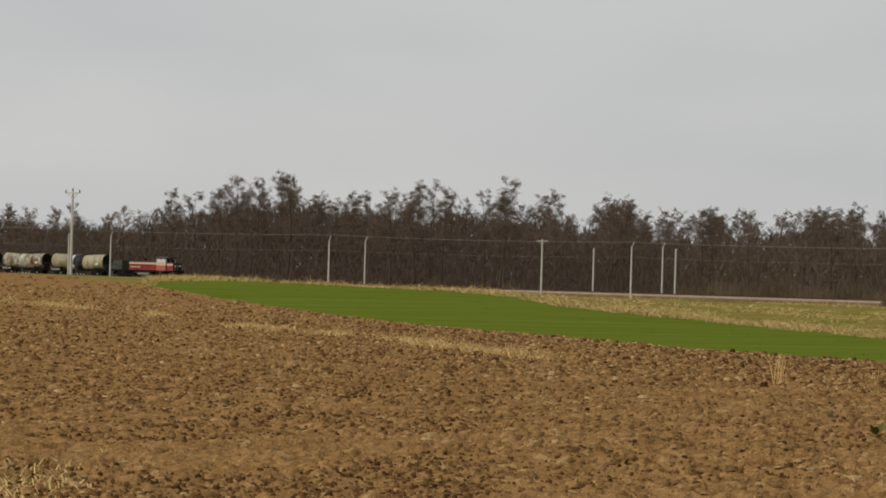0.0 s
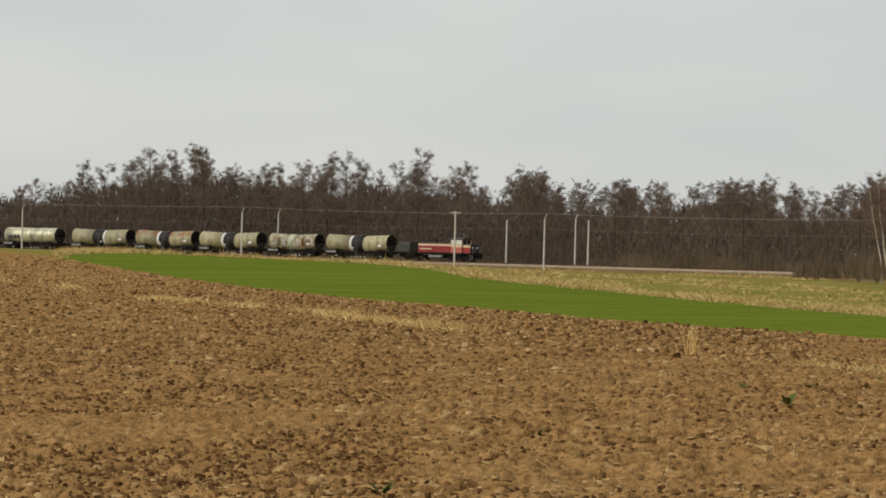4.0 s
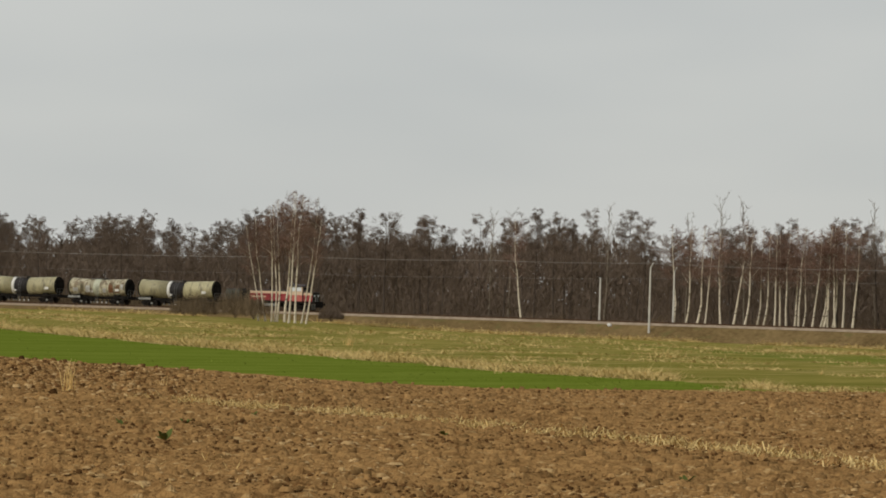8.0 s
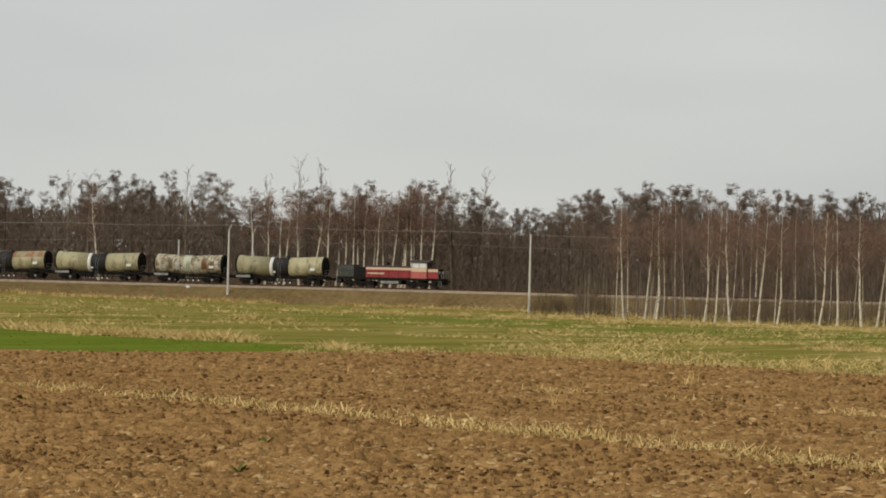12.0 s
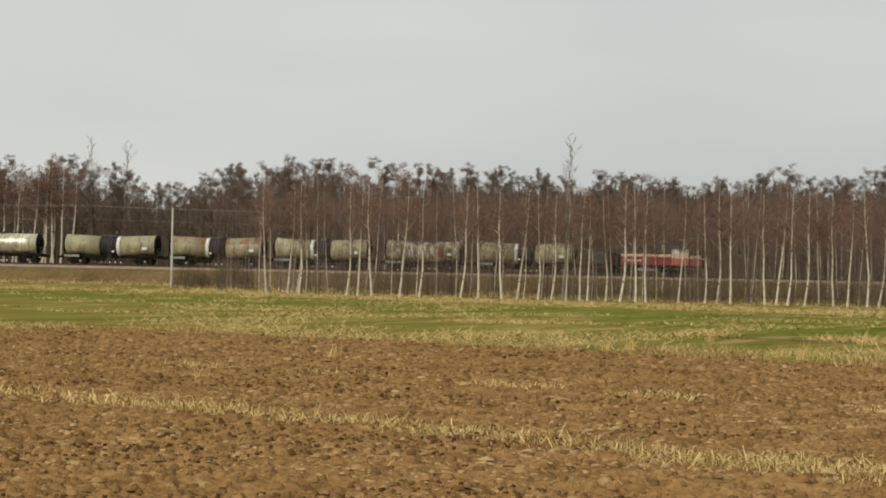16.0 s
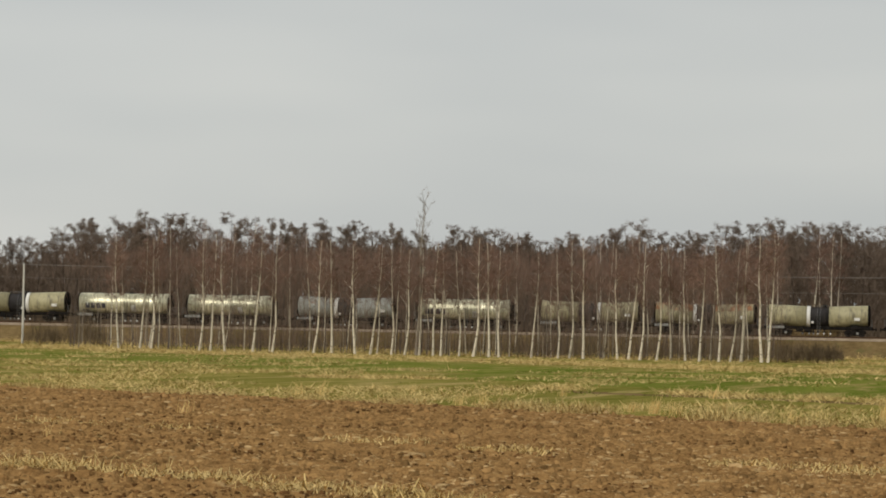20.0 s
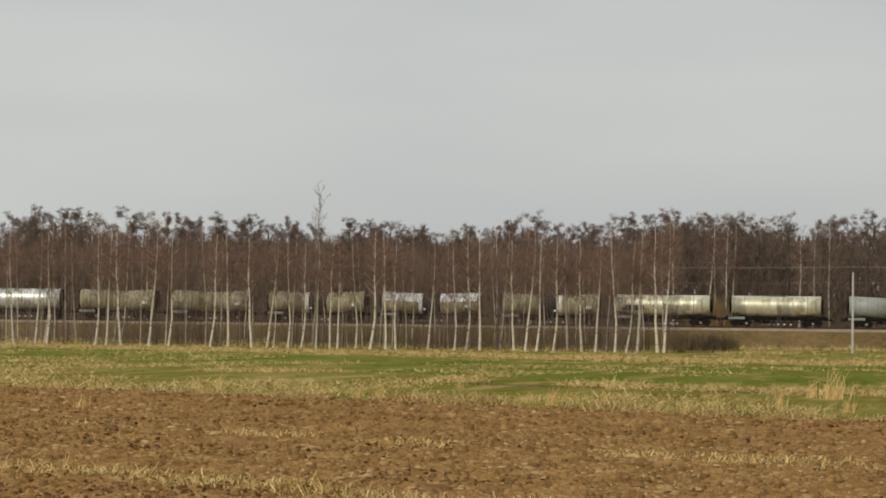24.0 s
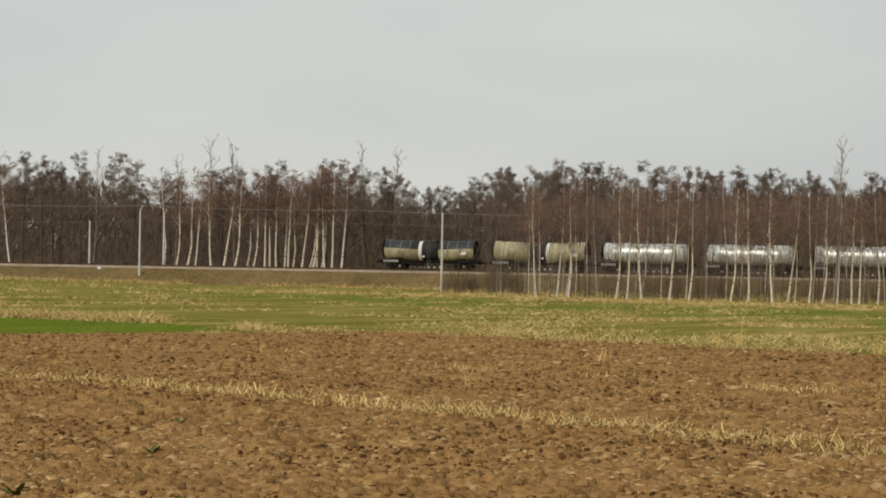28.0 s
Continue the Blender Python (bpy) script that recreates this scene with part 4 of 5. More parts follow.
# ======== bare trees ========
def grow(seed, kind, fat=1.0):
    """Trunk and crown of one bare tree, as two meshes; 16 m high."""
    rnd = random.Random(seed)
    H = 16.0
    tv, tf, cv, cf = [], [], [], []

    def tube(v, f, pts, rad, sides):
        base = len(v)
        for p, r in zip(pts, rad):
            for i in range(sides):
                a = 2 * math.pi * i / sides
                v.append((p[0] + r * math.cos(a), p[1] + r * math.sin(a), p[2]))
        for k in range(len(pts) - 1):
            for i in range(sides):
                j = (i + 1) % sides
                f.append((base + k * sides + i, base + k * sides + j, base + (k + 1) * sides + j, base + (k + 1) * sides + i))

    def twig(p, d, length, w):
        side = Vector((rnd.uniform(-1, 1), rnd.uniform(-1, 1), rnd.uniform(-0.3, 0.3))).cross(d)
        if side.length < 1e-4:
            return
        side = side.normalized() * w
        b = len(cv)
        tip = p + d * length
        cv.extend([tuple(p - side), tuple(p + side), tuple(tip)])
        cf.append((b, b + 1, b + 2))

    conf = {"alder": (0.16, 0.40, 26, 0.16, 0.75, 7, 34, 0.68), "birch": (0.13, 0.40, 28, 0.14, 1.5, 7, 6, 1.15), "feather": (0.13, 0.34, 24, 0.20, 3.2, 4, 5, 0.8), "oak": (0.18, 0.34, 26, 0.205, 0.65, 8, 32, 0.72)}[kind]
    fine = {"birch": 0.9, "feather": 1.05}.get(kind, 1.0)
    r0, low, limbs, reach, rise, subs, twigs, tl = conf
    lean = Vector((rnd.uniform(-0.05, 0.05), rnd.uniform(-0.05, 0.05), 0))
    sway = 0.25 if kind in ("birch", "feather") else 0.5
    bow, wave = Vector((rnd.uniform(-sway, sway), rnd.uniform(-sway, sway), 0)), Vector((rnd.uniform(-sway, sway), rnd.uniform(-sway, sway), 0))
    axis = []
    for k in range(9):
        z = H * 0.96 * k / 8
        q = lean * z + bow * math.sin(math.pi * k / 8) + wave * 0.5 * math.sin(2 * math.pi * k / 8)
        axis.append(Vector((q.x + rnd.uniform(-0.06, 0.06), q.y + rnd.uniform(-0.06, 0.06), z)))
    rad = [max(0.02, r0 * (1.25 if k == 0 else 1) * (1 - k / 8.6)) for k in range(9)]
    tube(tv, tf, axis, rad, 6)

    def at(z):
        f = min(7.999, z / (H * 0.96) * 8)
        k = int(f)
        return axis[k].lerp(axis[k + 1], f - k)
    for i in range(limbs):
        t = low + (0.97 - low) * (i + rnd.random()) / limbs
        p = at(H * t)
        a = rnd.uniform(0, 2 * math.pi)
        q = (t - low) / (1 - low)
        shape = math.sin(math.pi * min(1, q * 0.85 + 0.22)) ** 0.7 if kind == "birch" else 1.05 - 0.6 * q if kind == "feather" else math.sin(math.pi * (q * 0.65 + 0.27)) ** 0.8
        ln = H * reach * shape * rnd.uniform(0.65, 1.2)
        up = rise * rnd.uniform(0.6, 1.4)
        d = Vector((math.cos(a), math.sin(a), up)).normalized()
        droop = -0.12 if kind == "birch" else 0.10
        pts, q = [p], p
        for k in range(3):
            d = (d + Vector((rnd.uniform(-0.22, 0.22), rnd.uniform(-0.22, 0.22), droop + rnd.uniform(-0.1, 0.15)))).normalized()
            q = q + d * ln / 3
            pts.append(q)
        lr = r0 * (0.34 if kind == "birch" else 0.44) * (1 - t * 0.6)
        pale = (kind == "birch" and i % 3 != 0) or kind == "feather"
        tube(tv if pale else cv, tf if pale else cf, pts, [lr, lr * 0.7, lr * 0.45, 0.012], 3)
        for k in range(max(2, int(subs * min(1.0, 1.25 * ln / (H * reach))))):
            f = rnd.uniform(0.25, 1.0) * 2.999
            j = int(f)
            s = pts[j].lerp(pts[j + 1], f - j)
            dd = (d * 0.6 + Vector((rnd.uniform(-1, 1), rnd.uniform(-1, 1), rnd.uniform(-0.2, 0.9)))).normalized()
            sl = ln * rnd.uniform(0.22, 0.42)
            twig(s, dd, sl, 0.020 * fat * fine)
            if kind in ("alder", "oak"):
                # a rounded spray of fine twigs at the end of each side branch
                hub, wide = s + dd * sl * 0.75, tl * rnd.uniform(0.7, 1.25) * (0.55 + 0.45 * ln / (H * reach))
                for _ in range(twigs):
                    e = Vector((rnd.gauss(0, 1), rnd.gauss(0, 1), rnd.gauss(0.45, 0.8))).normalized()
                    g = hub + e * wide * rnd.uniform(0.0, 0.45)
                    e = (e + Vector((rnd.uniform(-0.5, 0.5), rnd.uniform(-0.5, 0.5), rnd.uniform(-0.3, 0.6)))).normalized()
                    twig(g, e, wide * rnd.uniform(0.4, 0.9), 0.0150 * fat)
                continue
            for _ in range(twigs):
                g = s + dd * sl * rnd.uniform(0.15, 1.0)
                e = (dd * 0.7 + Vector((rnd.uniform(-1, 1), rnd.uniform(-1, 1), rnd.uniform(-0.7 if kind == "birch" else (0.2 if kind == "feather" else -0.7), 1.2)))).normalized()
                twig(g, e, tl * (0.3 + 0.75 * ln / (H * reach)) * rnd.uniform(0.5, 1.2), 0.0165 * fat * fine)
    bark, tw = (BIRCH_BARK, BIRCH_TWIG) if kind == "birch" else ((SAPLING, PALE_TWIG) if kind == "feather" else (BARK, TWIG))
    return solid("trunk", tv, tf, bark, True), solid("crown", cv, cf, tw)


FORMS = {k: [grow(s * 7 + ord(k[0]), k) for s in range(n)] for k, n in (("alder", 5), ("oak", 3), ("birch", 5), ("feather", 3))}
FAT_FORMS = [grow(40 + s, k, 2.4)[1] for s, k in enumerate(("alder", "oak", "alder", "oak"))]
TREE_LABEL = {"alder": "bare dark alder tree at the wood's edge", "oak": "bare spreading tree with dense dark twigs", "birch": "bare birch with white trunk and reddish twigs", "feather": "tall slender bare tree with feathery pale twigs"}


def plant(kind, x, y, z, height, form=None, tilt=0.0, group="", label=""):
    rnd = random.Random(int(x * 31 + y * 17))
    me = FORMS[kind][rnd.randrange(len(FORMS[kind])) if form is None else form % len(FORMS[kind])]
    root = empty("birch_tree" if kind == "birch" else "bare_tree", label or TREE_LABEL[kind], "tree", group)
    wide = rnd.uniform(0.9, 1.15)
    k = height / 16.0
    root.matrix_world = Matrix.Translation((x, y, z)) @ pose(0, 0, 0, 0, tilt, rnd.uniform(0, 360) if not tilt else 0) @ Matrix.Diagonal((k * wide, k * wide, k, 1))
    mesh_part("trunk", me[0], root)
    mesh_part("crown", me[1], root)
    return root


def spot(bearing, dist):
    b = radians(bearing)
    return dist * math.sin(b), dist * math.cos(b)


def floor_at(x, y):
    return float(lie(x, y))


# the wood's skyline: height of the tree tops above the eye's level, by bearing (degrees)
SKYLINE = ((-75, 1.0), (-51, 1.0), (-48, 0.97), (-47.6, 1.25), (-46.4, 1.52), (-44.8, 1.7), (-44, 1.45), (-43, 1.46), (-42, 1.62), (-41.2, 1.5), (-40.3, 1.66), (-39.3, 1.3), (-38.6, 1.42), (-38.2, 1.15),
           (-36.6, 1.25), (-35.4, 1.24), (-34, 1.4), (-33.4, 1.2), (-32, 1.45), (-30, 1.5), (-29.3, 1.66), (-28.5, 1.42), (-27.4, 1.5), (-26, 1.72), (-25, 1.7), (-24.5, 1.3), (-24, 1.18), (-22, 1.6), (-20, 1.65), (-19, 1.28), (-18.4, 1.2),
           (-17.4, 1.55), (-15.8, 1.68), (-13.5, 1.62), (-11.5, 1.52), (-9, 1.48), (-8.3, 1.4), (-6.8, 1.66), (-5.9, 1.5), (-4.4, 1.7), (-2.6, 1.75), (-1, 1.66), (1, 1.85), (8, 1.7), (20, 1.6))


def skyline(bearing):
    return float(np.interp(bearing, [a for a, _ in SKYLINE], [b for _, b in SKYLINE]))


def build_wood():
    rnd = random.Random(5)
    n = 0
    for row, (back, count, first) in enumerate(((24, 92, -60), (38, 96, -60), (54, 76, -60), (46, 70, -20.5))):
        for i in range(count):
            b = first + (11 - first) * (i + rnd.uniform(0.1, 0.9)) / count
            sb = math.sin(radians(b))
            x = 410 * math.tan(radians(b))
            for _ in range(4):
                x = (float(track_y(x)) + back) * math.tan(radians(b))
            y = float(track_y(x)) + back + rnd.uniform(-6, 6)
            d = math.hypot(x, y)
            z = -3.2 if row else -3.0
            top = 1.7 + d * math.tan(radians(skyline(b) * rnd.choice((0.8, 0.9, 0.97, 1.02, 1.08) if b < -20 else (0.88, 0.94, 0.98, 1.01, 1.05)) * (1.03 if b < -38 else 1)))
            kind = "birch" if -17 < b and rnd.random() < (0.32 if row == 0 else 0.12) else ("alder" if rnd.random() < 0.72 else "oak")
            plant(kind, x, y, z, top - z, None, 0, "trees of the wood")
            n += 1
    # the wood behind them, joined
    co, tri, mats, base = [], [], [], 0
    dense = random.Random(77)
    for i in range(300):
        # the last of them close the wood behind the birch clump
        pick = rnd if i < 220 else dense
        b = pick.uniform(-62, 11) if i < 220 else pick.uniform(-39, -30.2)
        x0 = float((430) * math.tan(radians(b)))
        y0 = float(track_y(x0)) + pick.uniform(62, 120)
        x = y0 * math.tan(radians(b))
        d = math.hypot(x, y0)
        z = -3.2
        k = (1.7 + d * math.tan(radians(skyline(b) * (pick.uniform(0.72, 0.9) if i < 220 else pick.uniform(0.9, 1.08)) * (1.07 if b > -18 else 1))) - z) / 16.0
        crown = pick.choice(FAT_FORMS)
        a = pick.uniform(0, 2 * math.pi)
        c, s = math.cos(a), math.sin(a)
        v = np.empty(len(crown.vertices) * 3, dtype=np.float32)
        crown.vertices.foreach_get("co", v)
        v = v.reshape(-1, 3)
        tris = [p.vertices[:] for p in crown.polygons if len(p.vertices) == 3]
        tris = np.array(tris[::3], dtype=np.int64)
        used, inv = np.unique(tris, return_inverse=True)
        q = v[used] * k
        w = np.stack([q[:, 0] * c - q[:, 1] * s + x, q[:, 0] * s + q[:, 1] * c + y0, q[:, 2] + z], -1)
        co.append(w)
        tri.append(inv.reshape(-1, 3) + base)
        base += len(w)
    me = fast_mesh("far_wood", np.vstack(co), np.vstack(tri), [TWIG])
    tagged(new("far_wood", me), "far bare winter wood behind the railway", "wood", kind="stuff")


def twig_mass(name, label, mat, seed, n, back, power, length, width, lean, roof, patchy, span=(-62, 12)):
    """Loose twigs filling a depth of the wood up to a share of its skyline."""
    rs = np.random.RandomState(seed)
    b = np.radians(rs.uniform(span[0], span[1], n))
    off = back[0] + (back[1] - back[0]) * rs.rand(n) ** power
    x = 420 * np.tan(b)
    for _ in range(4):
        x = (track_y(x) + off) * np.tan(b)
    y = track_y(x) + off
    d = np.hypot(x, y)
    top = 1.7 + d * np.tan(np.radians(np.interp(np.degrees(b), [a for a, _ in SKYLINE], [c for _, c in SKYLINE])))
    top = -3.2 + (top + 3.2) * roof * (1 + 0.12 * step((np.degrees(b) + 21) / 4)) * (0.82 + 0.36 * lattice(x * 0.09, y * 0.06, seed))
    ln = length[0] + (length[1] - length[0]) * rs.rand(n) ** 1.5
    z = -3.3 + (top + 3.3 - ln * 0.6) * rs.rand(n) ** 1.25
    keep = lattice(x * 0.22 + off * 0.3, z * 0.30, seed + 5) > patchy * np.clip((z + 3) / 8, 0.2, 1)
    x, y, z, ln = x[keep], y[keep], z[keep], ln[keep]
    m = len(x)
    w = rs.uniform(width[0], width[1], m)
    a = rs.uniform(0, np.pi, m)
    dx, dz = rs.normal(0, lean, m), np.abs(rs.normal(1, 0.4, m))
    k = ln / np.hypot(dx, dz)
    p = np.stack([x - w * np.cos(a), y - w * np.sin(a), z], -1)
    q = np.stack([x + w * np.cos(a), y + w * np.sin(a), z], -1)
    t = np.stack([x + dx * k, y + rs.normal(0, lean, m) * k, z + dz * k], -1)
    me = fast_mesh(name, np.stack([p, q, t], 1).reshape(-1, 3), np.arange(3 * m).reshape(-1, 3), [mat])
    tagged(new(name, me), label, "undergrowth", kind="stuff")


def build_thicket():
    for span, mat, share, word in (((-62, -37.5), DARK_TWIG, 0.45, "dark"), ((-37.5, 12), TWIG, 0.60, "brown")):
        seed = 3 if mat is TWIG else 103
        twig_mass("thicket", "dense %s winter thicket deep in the wood" % word, mat, seed, int(290000 * share), (26, 108), 1.1, (0.5, 1.9), (0.025, 0.065), 0.45, 0.76, 0.0, span)
        twig_mass("deep_wood", "%s depth of the winter wood" % word, mat, seed + 4, int(135000 * share), (96, 130), 1.0, (1.4, 3.2), (0.22, 0.46), 0.4, 0.72, 0.0, span)
        twig_mass("underwood", "fine %s twigs of the wood's edge" % word, mat, seed + 1, int(270000 * share), (13, 48), 1.0, (0.6, 2.2), (0.014, 0.036), 0.4, 0.75, 0.40, span)
    # rounded shrubs along the wood's edge
    rs = np.random.RandomState(6)
    cb = np.radians(rs.uniform(-60, 10, 170))
    k = rs.randint(0, 170, 26000)
    off = rs.uniform(10, 22, 170)
    cx = 420 * np.tan(cb)
    for _ in range(4):
        cx = (track_y(cx) + off) * np.tan(cb)
    wide, high = rs.uniform(1.5, 3.8, 170), rs.uniform(1.6, 5.2, 170)
    r, a = rs.rand(len(k)) ** 0.5, rs.uniform(0, 2 * np.pi, len(k))
    x, y = cx[k] + wide[k] * r * np.cos(a), track_y(cx[k]) + off[k] + wide[k] * r * np.sin(a) * 0.6
    h = high[k] * (1 - 0.5 * r ** 2) * rs.uniform(0.35, 1.0, len(k))
    z0 = rs.rand(len(k)) * 0.75 * h
    ob = brush("edge_shrubs", "", BRUSH, x, y, -2.9 + z0, (h - z0) * 0.8 + 0.2, rs.uniform(0.015, 0.04, len(k)), 16, 0.4)
    tagged(ob, "rounded brown shrubs along the wood's edge", "shrubs", kind="stuff")


def brush(name, label, mat, x, y, z, h, w, seed, lean=0.3):
    """Loose thin shoots as one mesh."""
    rs = np.random.RandomState(seed)
    n = len(x)
    a = rs.uniform(0, np.pi, n)
    p = np.stack([x - w * np.cos(a), y - w * np.sin(a), z], -1)
    q = np.stack([x + w * np.cos(a), y + w * np.sin(a), z], -1)
    t = np.stack([x + rs.normal(0, lean, n) * h, y + rs.normal(0, lean, n) * h, z + h], -1)
    me = fast_mesh(name, np.stack([p, q, t], 1).reshape(-1, 3), np.arange(3 * n).reshape(-1, 3), [mat])
    return new(name, me)


def build_brush():
    rs = np.random.RandomState(13)
    n = 9000
    b = rs.uniform(-17.6, -3.0, n)
    y = rs.uniform(352, 384, n)
    x = y * np.tan(np.radians(b))
    dense = lattice(x * 0.09, y * 0.07, 41)
    keep = dense * np.clip((b + 17.7) / 1.2, 0.55, 1) > 0.52
    x, y = x[keep], y[keep]
    h = rs.gamma(3, 0.6, len(x))
    ob = brush("brush", "", BRUSH, x, y, lie(x, y) + rs.rand(len(x)) * 1.0, h, rs.uniform(0.012, 0.035, len(x)), 14)
    tagged(ob, "thin brown brushwood among the birches", "brushwood", kind="stuff")
    n = 150000
    b = rs.uniform(-18.2, -3.0, n)
    y = rs.uniform(352, 396, n)
    x = y * np.tan(np.radians(b))
    z = lie(x, y) - 0.2 + rs.rand(n) ** 1.1 * 12.0
    fade = np.clip((b + 18.2) / 2.2, 0, 1) * np.clip((-3.6 - b) / 0.8, 0, 1)
    keep = lattice(x * 0.35, z * 0.16, 43) * (0.55 + 0.45 * fade) > 0.46 - 0.16 * np.clip(z / 6, 0, 1)
    keep &= rs.rand(n) < (fade + 0.04) * np.interp(z, (-4, -1, 3.5, 6), (0.5, 0.28, 0.42, 0.8))
    x, y, z = x[keep], y[keep], z[keep]
    h = np.minimum(rs.gamma(4, 0.38, len(x)), 2.8)
    low = (rs.rand(len(x)) < np.interp(z, (3, 8), (0.75, 0.2)))
    for pick, mat, seed, word in ((low, TWIG, 15, "dull brown"), (~low, BIRCH_TWIG, 16, "reddish")):
        ob = brush("young_birches", "", mat, x[pick], y[pick], z[pick], h[pick], rs.uniform(0.009, 0.024, pick.sum()), seed, 0.3)
        tagged(ob, "fine %s twigs of saplings among the birches" % word, "saplings", kind="stuff")
    # thin upright stems of saplings, some dark and some pale
    for mat, count, seed, word in ((BARK, 800, 17, "dark"), (SAPLING, 330, 18, "pale grey")):
        b = rs.uniform(-17.6, -3.9, count)
        y = rs.uniform(350, 398, count)
        x = y * np.tan(np.radians(b))
        keep = lattice(x * 0.16, y * 0.05, 45 + seed) > 0.3
        x, y = x[keep], y[keep]
        h = rs.uniform(3.5, 10.5, len(x))
        ob = brush("sapling_stems", "", mat, x, y, lie(x, y) - 0.2, h, rs.uniform(0.025, 0.06, len(x)), seed, 0.035)
        tagged(ob, "thin upright %s stems of young trees" % word, "saplings", kind="stuff")


def bush(bearing, dist, z, wide, high, mat, label, count=420, seed=1, w=0.035):
    rs = np.random.RandomState(seed)
    cx, cy = spot(bearing, dist)
    root = empty("bush", label, "bush", "bushes by the railway")
    root.location = (cx, cy, z)
    r = rs.rand(count) ** 0.5
    a = rs.uniform(0, 2 * np.pi, count)
    x, y = wide / 2 * r * np.cos(a), wide / 2 * r * np.sin(a)
    h = high * (1 - 0.55 * r ** 2) * rs.uniform(0.4, 1.0, count)
    z0 = rs.rand(count) * 0.5 * h
    ob = brush("twig_mass", "", mat, x, y, z0, h - z0 + 0.2, w * rs.uniform(0.6, 1.4, count), seed + 50, 0.25)
    ob.parent = root
    bm = bmesh.new()
    for k in range(5):
        t = 2 * math.pi * k / 5
        rod(bm, (0.1 * math.cos(t), 0.1 * math.sin(t), -0.3), (wide * 0.25 * math.cos(t), wide * 0.25 * math.sin(t), high * 0.6), 0.05, 0.015, 5)
    part("stem_cluster", bm, BARK, root)


# bearing, elevation of the top, metres behind the track
FEATHERS = ((-27.42, 1.65, 40), (-27.05, 1.66, 42), (-25.2, 1.8, 34), (-23.62, 1.72, 26), (-22.97, 2.05, 24), (-22.47, 2.02, 24), (-19.97, 1.98, 40), (-19.45, 1.9, 42), (-10.92, 2.2, -54))
FRONT_BIRCHES = (-16.65, -16.24, -16.02, -15.1, -14.88, -14.61, -14.07, -13.69, -12.9, -12.54, -12.1, -11.8, -11.39, -11.14, -10.85, -10.59, -10.44, -10.08, -9.81, -9.5, -9.32, -8.69, -8.17, -7.95, -7.68, -7.03, -6.81, -6.59, -6.27, -5.99, -5.72, -5.45, -5.07, -4.86, -4.64, -4.26, -4.13)
FAR_BIRCHES = (-23.84, -23.62, -23.24, -22.93, -22.71, -22.25, -22.14, -21.9, -21.68, -21.52, -21.36, -21.05, -20.89, -20.74, -20.43)
CLUMP_BIRCHES = (-31.72, -31.6, -31.49, -31.36, -31.26, -31.15, -31.02, -31.85, -31.54, -30.93)
RIGHT_BIRCHES = (-3.95, -3.34, -3.18, -3.02, -2.85)


def build_birches():
    rnd = random.Random(9)
    for i, b in enumerate(FRONT_BIRCHES):
        d = (350 + rnd.uniform(-4, 4)) / math.cos(radians(b))
        x, y = spot(b, d)
        z = floor_at(x, y) - 0.1
        top = 1.7 + d * math.tan(radians(skyline(b) * rnd.uniform(0.82, 1.02)))
        r = plant("birch", x, y, z, top - z, i, rnd.uniform(-3, 3), "birches before the railway", "slender birch with white trunk before the railway bank")
        r.scale = (r.scale[0] * 1.25, r.scale[1] * 1.25, r.scale[2])
    for i in range(46):
        b = -16.9 + 12.9 * (i + rnd.random()) / 46
        d = (366 + rnd.uniform(-12, 20)) / math.cos(radians(b))
        x, y = spot(b, d)
        z = floor_at(x, y) - 0.1
        top = 1.7 + d * math.tan(radians(skyline(b) * rnd.uniform(0.7, 0.98)))
        r = plant("birch", x, y, z, top - z, i, rnd.uniform(-4, 4), "birches before the railway", "thin young birch before the railway bank")
        r.scale = (r.scale[0] * 0.75, r.scale[1] * 0.75, r.scale[2])
    for i, b in enumerate(FAR_BIRCHES + (-23.4, -22.5, -21.8, -21.45, -21.2, -20.98, -20.82, -20.6, -26.77)):
        x = 426 * math.tan(radians(b))
        y = float(track_y(x)) + rnd.uniform(11, 16)
        x = y * math.tan(radians(b))
        d = math.hypot(x, y)
        top = 1.7 + d * math.tan(radians(rnd.uniform(1.45, 1.78)))
        r = plant("birch", x, y, -2.2, top + 2.2, i + 2, -6 if b == -26.77 else rnd.uniform(-3, 4), "birches behind the railway")
        r.scale = (r.scale[0] * 1.45, r.scale[1] * 1.45, r.scale[2])
    for i, b in enumerate(CLUMP_BIRCHES):
        d = 436 + rnd.uniform(-3, 3)
        x, y = spot(b, d)
        z = floor_at(x, y) - 0.05
        top = 1.7 + d * math.tan(radians((1.6, 1.75, 1.9, 2.1, 2.06, 2.02, 1.95, 1.4, 1.8, 1.55)[i]))
        r = plant("birch", x, y, z, top - z, i, (-9, -5, -2, 0, 1, 2, 5, -11, -4, 7)[i], "birch clump", "birch of a white-trunked clump beside the railway")
        r.scale = (r.scale[0] * 1.1, r.scale[1] * 1.1, r.scale[2])
    for i, b in enumerate(RIGHT_BIRCHES):
        y = 410 + 16 + 2 * (i % 3)
        x = y * math.tan(radians(b))
        plant("birch", x, y, -3.2, 1.7 + math.hypot(x, y) * math.tan(radians(1.66)) + 3.2, i, rnd.uniform(-2, 2), "birches behind the railway")
    for b, e, back in FEATHERS:
        x = 440 * math.tan(radians(b))
        y = float(track_y(x)) + back
        x = y * math.tan(radians(b))
        z = max(floor_at(x, y) - 0.1, -3.9) if back < 0 else -3.2
        plant("feather", x, y, z, 1.7 + math.hypot(x, y) * math.tan(radians(e)) - z, None, 0, "tall bare trees")


